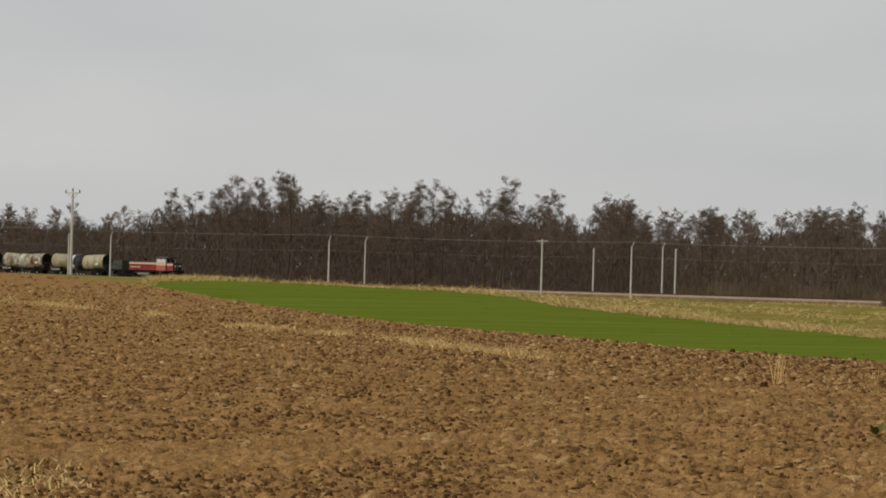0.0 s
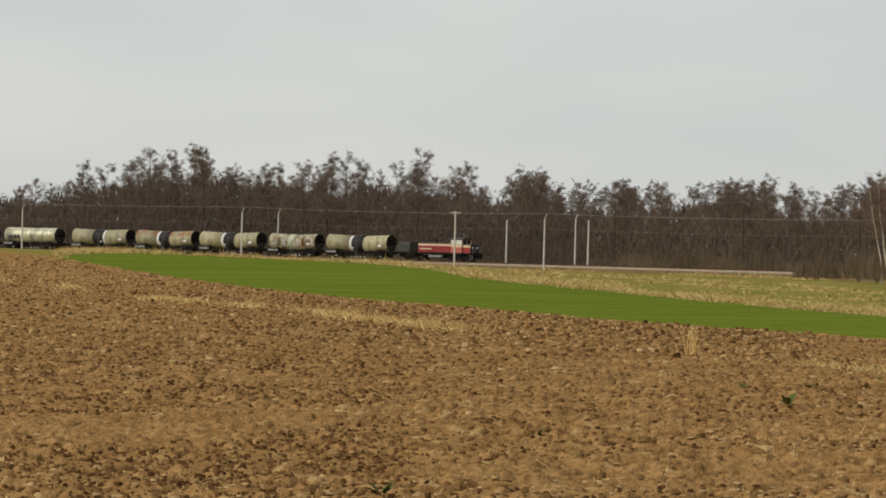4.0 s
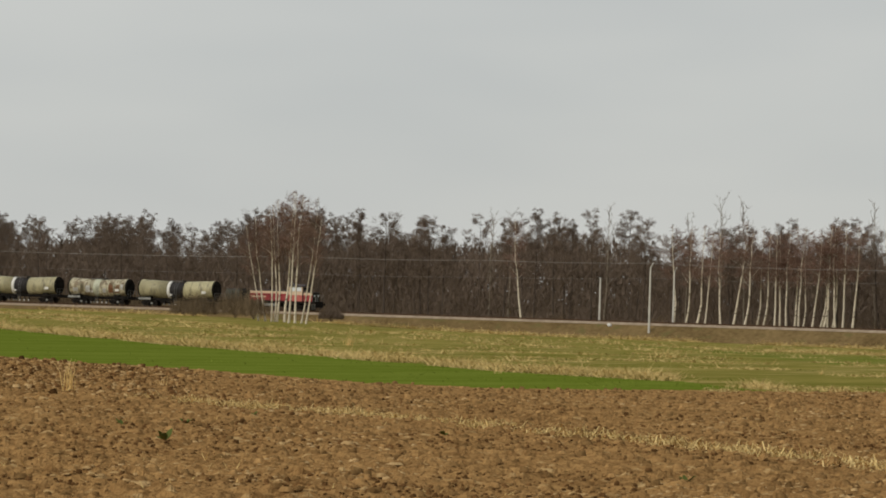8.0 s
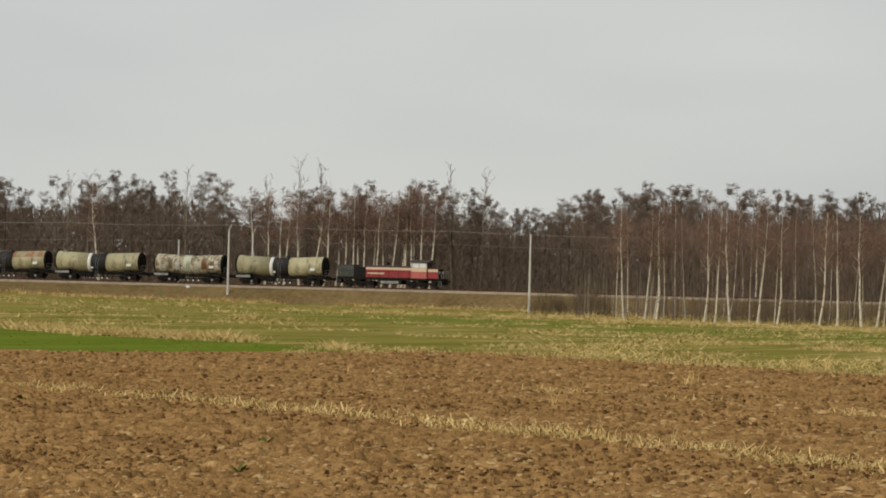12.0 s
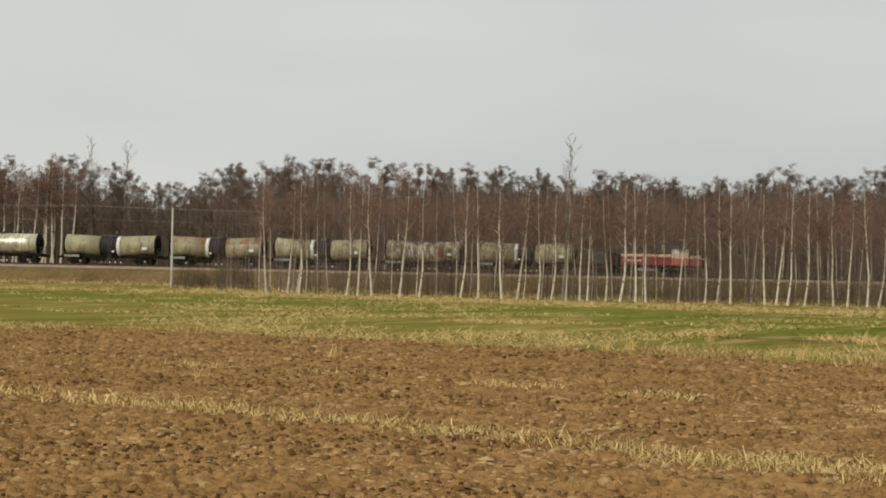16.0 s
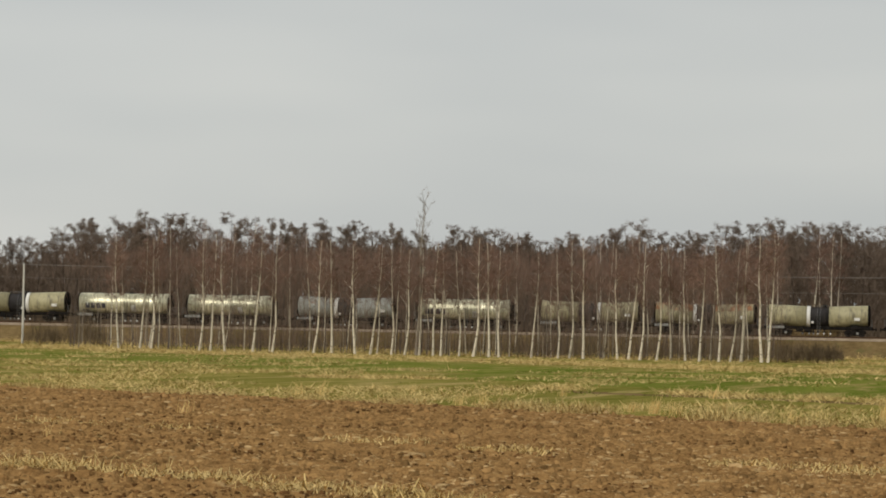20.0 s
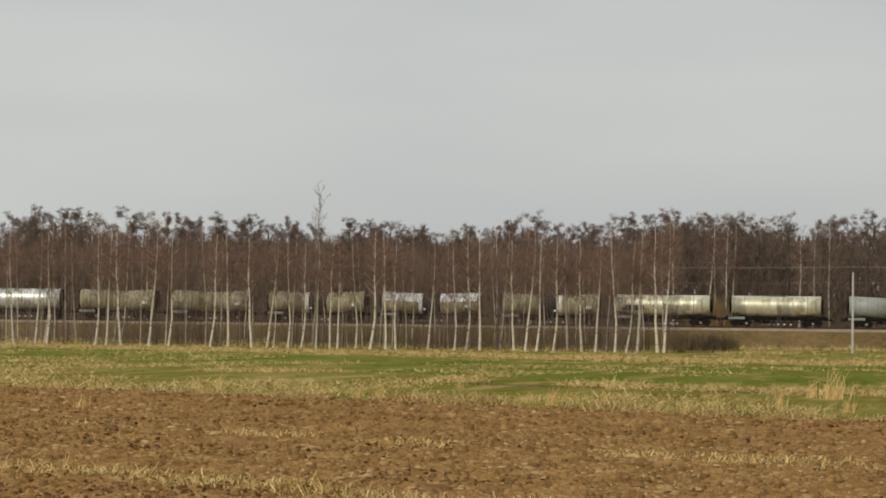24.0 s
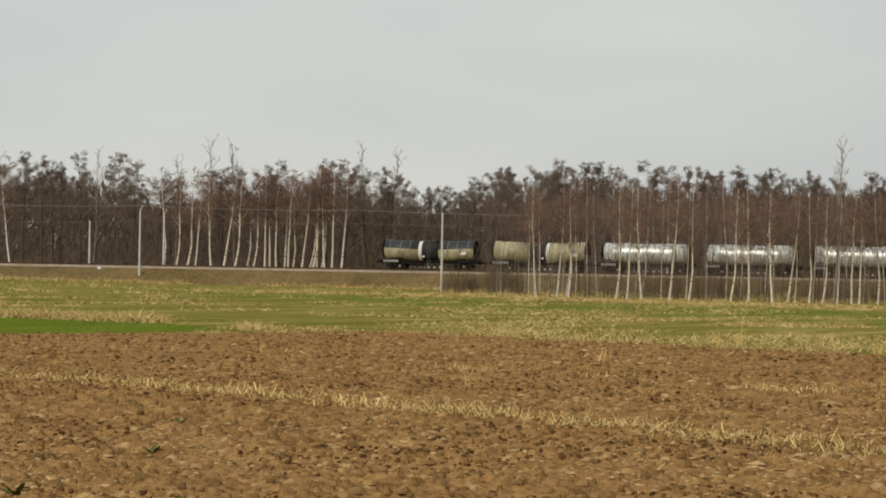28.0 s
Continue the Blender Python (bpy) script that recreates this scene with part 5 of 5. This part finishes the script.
build_wood()
build_thicket()
build_brush()
build_birches()
bush(-17.35, 385, -3.8, 6.5, 6.5, BRUSH, "dark bare bush before the railway bank", 900, 1, 0.018)
bush(-18.15, 386, -3.8, 5.0, 5.0, BRUSH, "dark bare bush before the railway bank", 500, 12, 0.016)
bush(-17.9, 388, -3.5, 2.5, 4.0, BRUSH, "dark bare bush before the railway bank", 240, 2, 0.02)
bush(-30.45, 436, -1.9, 3.8, 2.0, TWIG, "low dark bush beside the birch clump", 900, 3)
bush(-31.95, 437, -1.9, 5.0, 5.2, BRUSH, "loose brown bush among the birch clump", 700, 21, 0.018)
bush(-33.1, 452, -1.9, 7.5, 4.2, BRUSH, "low brown bush beside the railway", 1500, 4, 0.022)
bush(-32.3, 450, -1.9, 6.5, 5.6, BRUSH, "low brown bush beside the railway", 1200, 5, 0.022)
bush(-3.25, 424, -1.9, 6.4, 6.4, SHRUB, "rounded tan shrub behind the railway", 1700, 6, 0.05)
bush(-2.85, 425, -2.4, 4.5, 4.2, BRUSH, "brown shrub behind the railway", 600, 7, 0.05)
for k in range(4):
    bush(-3.8 + 0.3 * k, 361 + k, -3.7, 2.8, 3.2, BRUSH, "patch of brown reed stems before the bank", 650, 8 + k, 0.016)


# ======== poles and wires ========
def line_pole(x, y, z0, z1, arm="bent", label="pale concrete line pole beside the railway"):
    p = empty("line_pole", label, "pole", "line poles along the railway")
    p.location = (x, y, z0)
    h = z1 - z0
    bm = bmesh.new()
    box(bm, -0.16, 0.16, -0.13, 0.13, -1.0, h - (0.75 if arm == "bent" else 0), 0.03)
    top = [v for v in bm.verts if v.co.z > 0]
    bmesh.ops.scale(bm, vec=(0.66, 0.66, 1), verts=top)
    part("shaft", bm, CONCRETE, p)
    if arm == "bent":
        bm = bmesh.new()
        rod(bm, (0, 0, h - 0.78), (0.38, 0, h - 0.12), 0.10, 0.09, 6)
        rod(bm, (0.38, 0, h - 0.12), (0.40, 0, h + 0.05), 0.11, 0.09, 8)
        part("bent_bracket", bm, CONCRETE, p)
    elif arm == "cross":
        bm = bmesh.new()
        box(bm, -1.25, 1.25, -0.06, 0.06, h - 0.32, h - 0.2)
        for s in (-1, 1):
            rod(bm, (0, 0, h - 0.95), (0.9 * s, 0, h - 0.3), 0.04, 0.04, 6)
        part("cross_arm", bm, CONCRETE, p)
        for x1 in (-1.2, 0.0, 1.2):
            bm = bmesh.new()
            zz = h - 0.2 if x1 else h
            rod(bm, (x1, 0, zz), (x1, 0, zz + 0.32), 0.09, 0.06, 8)
            part("insulator", bm, PORCELAIN, p)
    else:
        bm = bmesh.new()
        rod(bm, (0, 0, h), (0, 0, h + 0.12), 0.08, 0.05, 8)
        part("pole_cap", bm, STEEL, p)
    return p


def wire(points, r=0.02, name="overhead_wire"):
    """A hanging wire through its points; each span sags a little."""
    me_v, me_f = [], []
    path = []
    for a, b in zip(points, points[1:]):
        a, b = Vector(a), Vector(b)
        for k in range(10):
            t = k / 10
            p = a.lerp(b, t)
            p.z -= 4 * 0.35 * t * (1 - t) * min(1, (b - a).length / 60)
            path.append(p)
    path.append(Vector(points[-1]))
    for p in path:
        for i in range(3):
            q = 2 * math.pi * i / 3
            me_v.append((p.x, p.y + r * math.cos(q), p.z + r * math.sin(q)))
    for k in range(len(path) - 1):
        for i in range(3):
            j = (i + 1) % 3
            me_f.append((k * 3 + i, k * 3 + j, (k + 1) * 3 + j, (k + 1) * 3 + i))
    tagged(new(name, solid(name, me_v, me_f, WIRE)), "thin overhead wire between the line poles", "wire", "overhead wires")


def beside(bearing, off):
    """A place off metres beside the track (far side positive) at that bearing."""
    t = math.tan(radians(bearing))
    x = 400 * t
    for _ in range(6):
        x = (float(track_y(x)) + off) * t
    return x, float(track_y(x)) + off


for k, b in enumerate((-37.2, -36.6, -36.0, -35.4, -34.8, -34.1, -33.5)):
    bx, by = beside(b, 13 + 3 * (k % 2))
    bush(b, math.hypot(bx, by), -2.7, 8.5, (3.6, 5.2, 4.4, 6.0, 4.8, 5.6, 4.0)[k], BRUSH, "broad soft brown shrub at the wood's edge", 1500, 30 + k, 0.028)


def up_to(x, y, elevation):
    return 1.7 + math.hypot(x, y) * math.tan(radians(elevation))


# bearing, offset from the track, elevation of the top, kind of head
POLES = [(-44.2, -6, 0.636, "bent"), (-43.5, 6, 0.632, "bent"), (-38.35, -6, 0.66, "bent"), (-37.75, 6, 0.675, "bent"), (-37.5, 7, 0.56, "plain"), (-39.08, 7, 0.53, "plain"),
         (-25.27, 7, 0.48, "plain"), (-24.31, -6, 0.80, "bent"), (-23.85, 6, 0.727, "bent"), (-40.08, -9, 0.68, "cross"), (-18.48, -30, 0.75, "plain"), (-0.53, -36, 0.69, "plain"),
         (-49.2, -9, 0.55, "plain"), (-48.4, -6, 0.6, "bent")]
for b, off, e, arm in POLES:
    px, py = beside(b, off)
    line_pole(px, py, max(floor_at(px, py), -2.3 if abs(off) < 9.5 else -9), up_to(px, py, e), arm)
px, py = spot(-49.15, 345)
line_pole(px, py, floor_at(px, py), up_to(px, py, 1.37), "cross", "tall concrete pole with a cross-arm in the field")

for off, els in ((-6, (0.57, 0.64, 0.66, 0.67, 0.72, 0.76, 0.79, 0.77, 0.75, 0.78, 0.80, 0.82)), (6, (0.30, 0.34, 0.36, 0.38, 0.40, 0.43, 0.50, 0.52, 0.5, 0.48, 0.50, 0.53))):
    pts = []
    for b, e in zip((-62, -50, -44.2, -38.35, -31, -27.5, -24.3, -20, -14, -7, -0.5, 12), els):
        wx, wy = beside(b, off)
        pts.append((wx, wy, up_to(wx, wy, e)))
    wire(pts, 0.02 if off < 0 else 0.009)


# ======== grasses ========
def tufts(name, label, mat, x, y, height, blades, seed, spread=0.12, width=0.012, category="grass", lean=1.0, bent=False):
    """Many tufts of blades as one mesh; height per tuft; bent blades arch over at half their length."""
    rs = np.random.RandomState(seed)
    n = len(x)
    X, Y, Hh = np.repeat(x, blades), np.repeat(y, blades), np.repeat(height, blades)
    m = n * blades
    X = X + rs.normal(0, 1, m) * spread
    Y = Y + rs.normal(0, 1, m) * spread
    Z = lie(X, Y) - 0.06
    h = Hh * rs.uniform(0.5, 1.1, m)
    a = rs.uniform(0, np.pi, m)
    w = width * rs.uniform(0.7, 1.4, m) * (1 + np.hypot(X, Y) / 90)
    lx, ly = rs.normal(0, lean, m) * h, rs.normal(0, lean, m) * h
    p = np.stack([X - w * np.cos(a), Y - w * np.sin(a), Z], -1)
    q = np.stack([X + w * np.cos(a), Y + w * np.sin(a), Z], -1)
    t = np.stack([X + lx, Y + ly, Z + h], -1)
    if bent:
        knee = np.stack([X + lx * 0.35, Y + ly * 0.35, Z + h * rs.uniform(0.65, 1.0, m)], -1)
        side = (q - p) * 0.36
        t[:, 2] = Z + h * rs.uniform(0.1, 1.0, m)
        co = np.stack([p, q, knee + side, knee - side, t], 1).reshape(-1, 3)
        at = 5 * np.arange(m)[:, None, None]
        faces = (at + np.array(((0, 1, 2), (0, 2, 3), (3, 2, 4)))[None]).reshape(-1, 3)
    else:
        co, faces = np.stack([p, q, t], 1).reshape(-1, 3), np.arange(3 * m).reshape(-1, 3)
    me = fast_mesh(name, co, faces, [mat])
    tagged(new(name, me), label, category, kind="stuff")


def build_grass():
    rs = np.random.RandomState(21)
    # dry fringe between field and meadow, and along the crop's far edge
    b = rs.uniform(-23, 10, 12000)
    d = edge(FIELD_EDGE, b) + rs.exponential(1.2, len(b)) - 0.5
    clump = lattice(b * 3.1, d * 0.25, 31)
    keep = clump > 0.46
    b, d, clump = b[keep], d[keep], clump[keep]
    tufts("field_margin_grass", "dry yellow grass along the ploughed field's edge", DRY_GRASS, d * np.sin(np.radians(b)), d * np.cos(np.radians(b)), rs.gamma(5, 0.017, len(b)) * (0.6 + 1.7 * clump ** 2) * np.interp(b, (-12, -8), (0.75, 1.05)), 9, 1, 0.2, 0.0048, "grass", 1.5, True)
    # tan lines in the meadow: beyond the green strip, and before it
    b = rs.uniform(-22, 9, 15000)
    far = rs.rand(len(b)) < 0.62
    d = np.where(far, edge(LUSH_FAR, b) * (1.06 + 0.24 * rs.rand(len(b)) ** 1.3), edge(FURROW, b) * np.where(b < -9.5, 1.2, 1.05) + rs.normal(0, 1.6, len(b)))
    keep = (lattice(b * 1.6 + far * 9, d * 0.09, 44) > 0.42) & (far | (b > -13)) & (d < 372)
    b, d = b[keep], d[keep]
    tufts("meadow_tan_grass", "pale tan grass standing in lines in the meadow", DRY_GRASS, d * np.sin(np.radians(b)), d * np.cos(np.radians(b)), rs.gamma(5, 0.018, len(b)) * (1 + d / 160), 8, 11, 0.34, 0.012, "grass", 1.5)
    b = rs.uniform(-48, -21, 19000)
    d = edge(CROP_EDGE, b) * (1 + 0.12 * rs.rand(len(b)) ** 1.8)
    keep = lattice(b * 2.3, d * 0.05, 32) > np.interp(b, (-27, -21), (0.35, 0.85))
    b, d = b[keep], d[keep]
    tufts("crop_margin_grass", "dry yellow grass beyond the green crop", DRY_GRASS, d * np.sin(np.radians(b)), d * np.cos(np.radians(b)), rs.gamma(4, 0.033, len(b)) * (0.8 + d / 160), 8, 2, 0.3, 0.012, "grass", 1.25)
    # meadow
    n = 60000
    b = rs.uniform(-42, 10, n)
    lo = np.maximum(edge(FIELD_EDGE, b), edge(CROP_EDGE, b))
    d = 1 / (1 / lo + (1 / 392 - 1 / lo) * rs.rand(n))
    x, y = d * np.sin(np.radians(b)), d * np.cos(np.radians(b))
    keep = (y < track_y(x) - 10) & (lattice(x * 0.28, y * 0.10, 33) > np.interp(b, (-26, -17), (0.66, 0.61)))
    x, y = x[keep], y[keep]
    tufts("meadow_dry_grass", "dry tufts in the winter meadow", DRY_GRASS, x, y, rs.gamma(4, 0.017, len(x)) * (0.7 + np.hypot(x, y) / 110), 7, 3, 0.34, 0.014, "grass", 1.8)
    b = rs.uniform(-48.5, -20.5, 15000)
    lo, hi = edge(FIELD_EDGE, b), edge(CROP_EDGE, b)
    d = lo + (hi - lo) * rs.rand(len(b))
    keep = hi > lo + 1
    b, d = b[keep], d[keep]
    tufts("crop_blades", "short blades of young green crop", CROP_BLADE, d * np.sin(np.radians(b)), d * np.cos(np.radians(b)), rs.gamma(6, 0.009, len(b)), 4, 6, 0.2, 0.014, "crop", 2.2)
    n = 16000
    b = rs.uniform(-36, 10, n)
    lo = np.maximum(edge(FIELD_EDGE, b), edge(CROP_EDGE, b))
    d = lo + (395 - lo) * rs.rand(n) ** 1.1
    x, y = d * np.sin(np.radians(b)), d * np.cos(np.radians(b))
    keep = (y < track_y(x) - 12) & (lattice(x * 0.2, y * 0.08, 36) > 0.55)
    x, y = x[keep], y[keep]
    tufts("meadow_green_grass", "green grass in the winter meadow", GREEN_GRASS, x, y, rs.gamma(5, 0.017, len(x)), 5, 7, 0.4, 0.014)
    x = rs.uniform(-330, 60, 9000)
    y = track_y(x) - rs.uniform(8.5, 13, len(x)) - np.where((x > -120) & (x < -10), rs.uniform(30, 46, len(x)), 0) * (rs.rand(len(x)) < 0.6)
    keep = lattice(x * 0.09, y * 0.2, 37) > 0.4
    x, y = x[keep], y[keep]
    tufts("bank_foot_grass", "dry grass along the foot of the railway bank", DRY_GRASS, x, y, rs.gamma(4, 0.11, len(x)), 6, 8, 0.35, 0.012)
    # dead stalks left in a row across the ploughed field, and stray straw
    straw_b = np.array((-48, -32.3, -29.2, -25.9, -22.6, -19.8, -16.6, -12.7, -8.5, -2.5, 10))
    straw_d = np.array((95, 51, 46.5, 41, 36.5, 33.5, 30, 27.8, 25, 23, 20))
    b = rs.uniform(-34, 10, 8500)
    d = np.interp(b, straw_b, straw_d) + rs.normal(0, 0.28, len(b))
    clump = lattice(b * 4.2, b * 0 + 1, 34)
    keep = clump > 0.4
    b, d, clump = b[keep], d[keep], clump[keep]
    tufts("straw_row", "row of pale dry stalks across the ploughed field", STRAW, d * np.sin(np.radians(b)), d * np.cos(np.radians(b)), np.minimum(rs.gamma(4, 0.02, len(b)), 0.19) * (0.6 + 0.7 * clump), 8, 4, 0.17, 0.0055, "grass", 1.5, True)
    b = rs.uniform(-51, -40, 3200)
    d = np.interp(b, (-51, -50.2, -48.9, -47.2, -46, -44.6, -43, -41.8, -40), (206, 199, 182, 163, 136, 123, 112, 94, 80)) * (1 + 0.02 * rs.normal(0, 1, len(b)))
    keep = lattice(b * 1.9, b * 0 + 7, 39) > 0.45
    b, d = b[keep], d[keep]
    tufts("far_straw_row", "thin row of pale straw over the field's rise", STRAW, d * np.sin(np.radians(b)), d * np.cos(np.radians(b)), rs.gamma(4, 0.04, len(b)), 7, 10, 0.4, 0.010)
    b = np.concatenate([rs.uniform(-18.6, -15, 260), rs.uniform(-12.5, -10.5, 120)])
    d = np.interp(b, (-18.4, -17.6, -15.2, -11.3), (48.4, 48.1, 45.2, 40.5)) + rs.normal(0, 0.35, len(b))
    keep = lattice(b * 3.1, b * 0 + 9, 40) > 0.4
    b, d = b[keep], d[keep]
    tufts("broken_straw", "broken pale straw lying in the ploughed soil", STRAW, d * np.sin(np.radians(b)), d * np.cos(np.radians(b)), rs.gamma(3, 0.022, len(b)), 9, 12, 0.16, 0.006, "grass", 1.6, True)
    b = np.concatenate([rs.uniform(-10, 1.5, 1500), rs.uniform(-51.5, -49.2, 420)])
    d = np.concatenate([np.interp(b[:1500], (-10, -8.4, -5, -2.8, 1.5), (39, 37.6, 35.5, 34.2, 32)), rs.uniform(17.5, 25, 420)]) + rs.normal(0, 0.3, len(b))
    keep = (lattice(b * 1.7, b * 0 + 2, 38) > 0.42) | (b < -40)
    b, d = b[keep], d[keep]
    tufts("straw_patch", "patches of pale straw on the ploughed soil", STRAW, d * np.sin(np.radians(b)), d * np.cos(np.radians(b)), np.minimum(rs.gamma(3, 0.024, len(b)), 0.16), 9, 9, 0.18, 0.006, "grass", 1.7, True)
    n = 15000
    b = rs.uniform(-58, 10, n)
    d = 17 + (edge(FIELD_EDGE, b) - 17) * rs.rand(n) ** 1.3
    x, y = d * np.sin(np.radians(b)), d * np.cos(np.radians(b))
    keep = lattice(x * 0.25 + y * 0.1, y * 0.35, 35) > 0.55
    x, y = x[keep], y[keep]
    tufts("stray_straw", "stray straw lying in the ploughed soil", STRAW, x, y, rs.gamma(2.2, 0.02, len(x)), 4, 5, 0.14, 0.007)


build_grass()


def meet_ground(bearing, elevation):
    r = np.linspace(8, 500, 5000)
    x, y = r * math.sin(radians(bearing)), r * math.cos(radians(bearing))
    k = int(np.argmax(np.degrees(np.arctan2(lie(x, y) - 1.7, r)) >= elevation))
    return float(x[k]), float(y[k])


def weed(bearing, elevation, size, seed):
    rs = random.Random(seed)
    x, y = meet_ground(bearing, elevation)
    root = empty("weed_plant", "low green weed growing in the ploughed soil", "weed", "weeds in the field")
    root.location = (x, y, floor_at(x, y) - 0.02)
    for k in range(11):
        a, up, ln = rs.uniform(0, 6.28), rs.uniform(0.35, 1.3), size * rs.uniform(0.6, 1.1)
        d = Vector((math.cos(a), math.sin(a), up)).normalized()
        s = Vector((-math.sin(a), math.cos(a), 0)) * ln * 0.2
        bm = bmesh.new()
        p = [bm.verts.new(d * ln * t + s * u + Vector((0, 0, -0.12 * ln * t * t))) for t, u in ((0, -0.2), (0, 0.2), (0.5, 1), (0.5, -1), (0.85, 0.6), (0.85, -0.6), (1.0, 0))]
        bm.faces.new((p[0], p[1], p[2], p[3]))
        bm.faces.new((p[3], p[2], p[4], p[5]))
        bm.faces.new((p[5], p[4], p[6]))
        part("leaf", bm, WEED, root)


for k, (wb, we, ws) in enumerate(((-33.58, -2.86, 0.20), (-41.4, -4.8, 0.16), (-23.5, -3.4, 0.15), (-33.2, -2.55, 0.14), (-26.6, -4.75, 0.15), (-24.0, -3.95, 0.12), (-28.2, -2.62, 0.13), (-31.9, -2.35, 0.12), (-34.4, -2.6, 0.16), (-23.4, -4.9, 0.12), (-38.4, -3.6, 0.12))):
    weed(wb, we, ws, k)


def stalks(bearing, elevation, height, count, seed, spread=0.14, name="dry_stalk_tuft"):
    rs = random.Random(seed)
    x, y = meet_ground(bearing, elevation)
    root = empty(name, "tall tuft of dry straw-coloured stalks", "grass tuft", "tall dry tufts")
    root.location = (x, y, floor_at(x, y) - 0.03)
    for k in range(count):
        bm = bmesh.new()
        p = Vector((rs.gauss(0, spread), rs.gauss(0, spread), 0))
        q = p + Vector((rs.gauss(0.12, 0.16), rs.gauss(0, 0.2), 1)) * height * rs.uniform(0.45, 1.1)
        w = height * 0.018
        rod(bm, p, p.lerp(q, 0.6), w, w * 0.7, 3, False)
        rod(bm, p.lerp(q, 0.6), q + Vector((rs.gauss(0, 0.06), 0, 0)), w * 0.7, w * 0.25, 3, False)
        part("stalk", bm, STRAW, root)


for k, (sb, sl, sh, sn) in enumerate(((-35.45, -1.97, 0.62, 16), (-30.1, -0.97, 0.85, 22), (-33.7, -1.85, 0.28, 8), (-41.6, -1.45, 0.35, 12), (-0.9, -1.75, 0.75, 30), (-15.4, -2.05, 0.35, 12), (-17.9, -2.55, 0.25, 10), (-1.3, -1.72, 0.5, 22), (-27.2, -1.42, 0.4, 14), (-21.0, -1.25, 0.35, 12), (-24.9, -1.42, 0.45, 14), (-5.2, -1.6, 0.5, 16), (-8.1, -1.62, 0.4, 14), (-11.0, -1.6, 0.35, 12), (-13.18, -1.72, 0.42, 14), (-12.73, -1.7, 0.42, 16), (-10.06, -1.83, 0.36, 20), (-9.6, -1.84, 0.38, 18), (-6.77, -1.9, 0.32, 22), (-6.32, -1.93, 0.42, 26), (-5.9, -1.93, 0.34, 20), (-4.96, -1.87, 0.36, 14), (-3.67, -2.03, 0.36, 18), (-1.93, -1.95, 0.5, 22), (-0.6, -2.0, 0.34, 24), (0.3, -1.98, 0.38, 20), (-41.9, -1.52, 0.5, 8))):
    stalks(sb, sl, sh, sn, k, 0.07 if sh < 0.7 else 0.14)

bm = bmesh.new()
bmesh.ops.create_icosphere(bm, subdivisions=2, radius=0.42)
for v in bm.verts:
    v.co *= 0.85 + 0.3 * noise.noise(v.co * 3)
    v.co.z *= 0.75
me_stone = bpy.data.meshes.new("pale_stone")
bm.to_mesh(me_stone)
bm.free()
me_stone.materials.append(FLINT)
st = new("pale_stone", me_stone)
sx, sy = beside(-25.07, -4.7)
st.location = (sx, sy, -1.62)
tagged(st, "pale stone lying on the railway bank", "stone")


# ======== what moves ========
def motions():
    """The train runs along the track; each vehicle keeps its place in it."""
    stops = list(range(27)) + [26.5, 27, 28]
    for back, vehicle in [(8.7, LOCO)] + WAGONS:
        rows = []
        for t in stops:
            x, y, turn = on_track(-126.42 + 22.695 * (t - 13) + 0.01145 * (t - 13) ** 2 - back)
            rows.append((t, pose(x, y, RAIL_Z, 0, 0, math.degrees(turn))))
        walk(vehicle, rows)


motions()
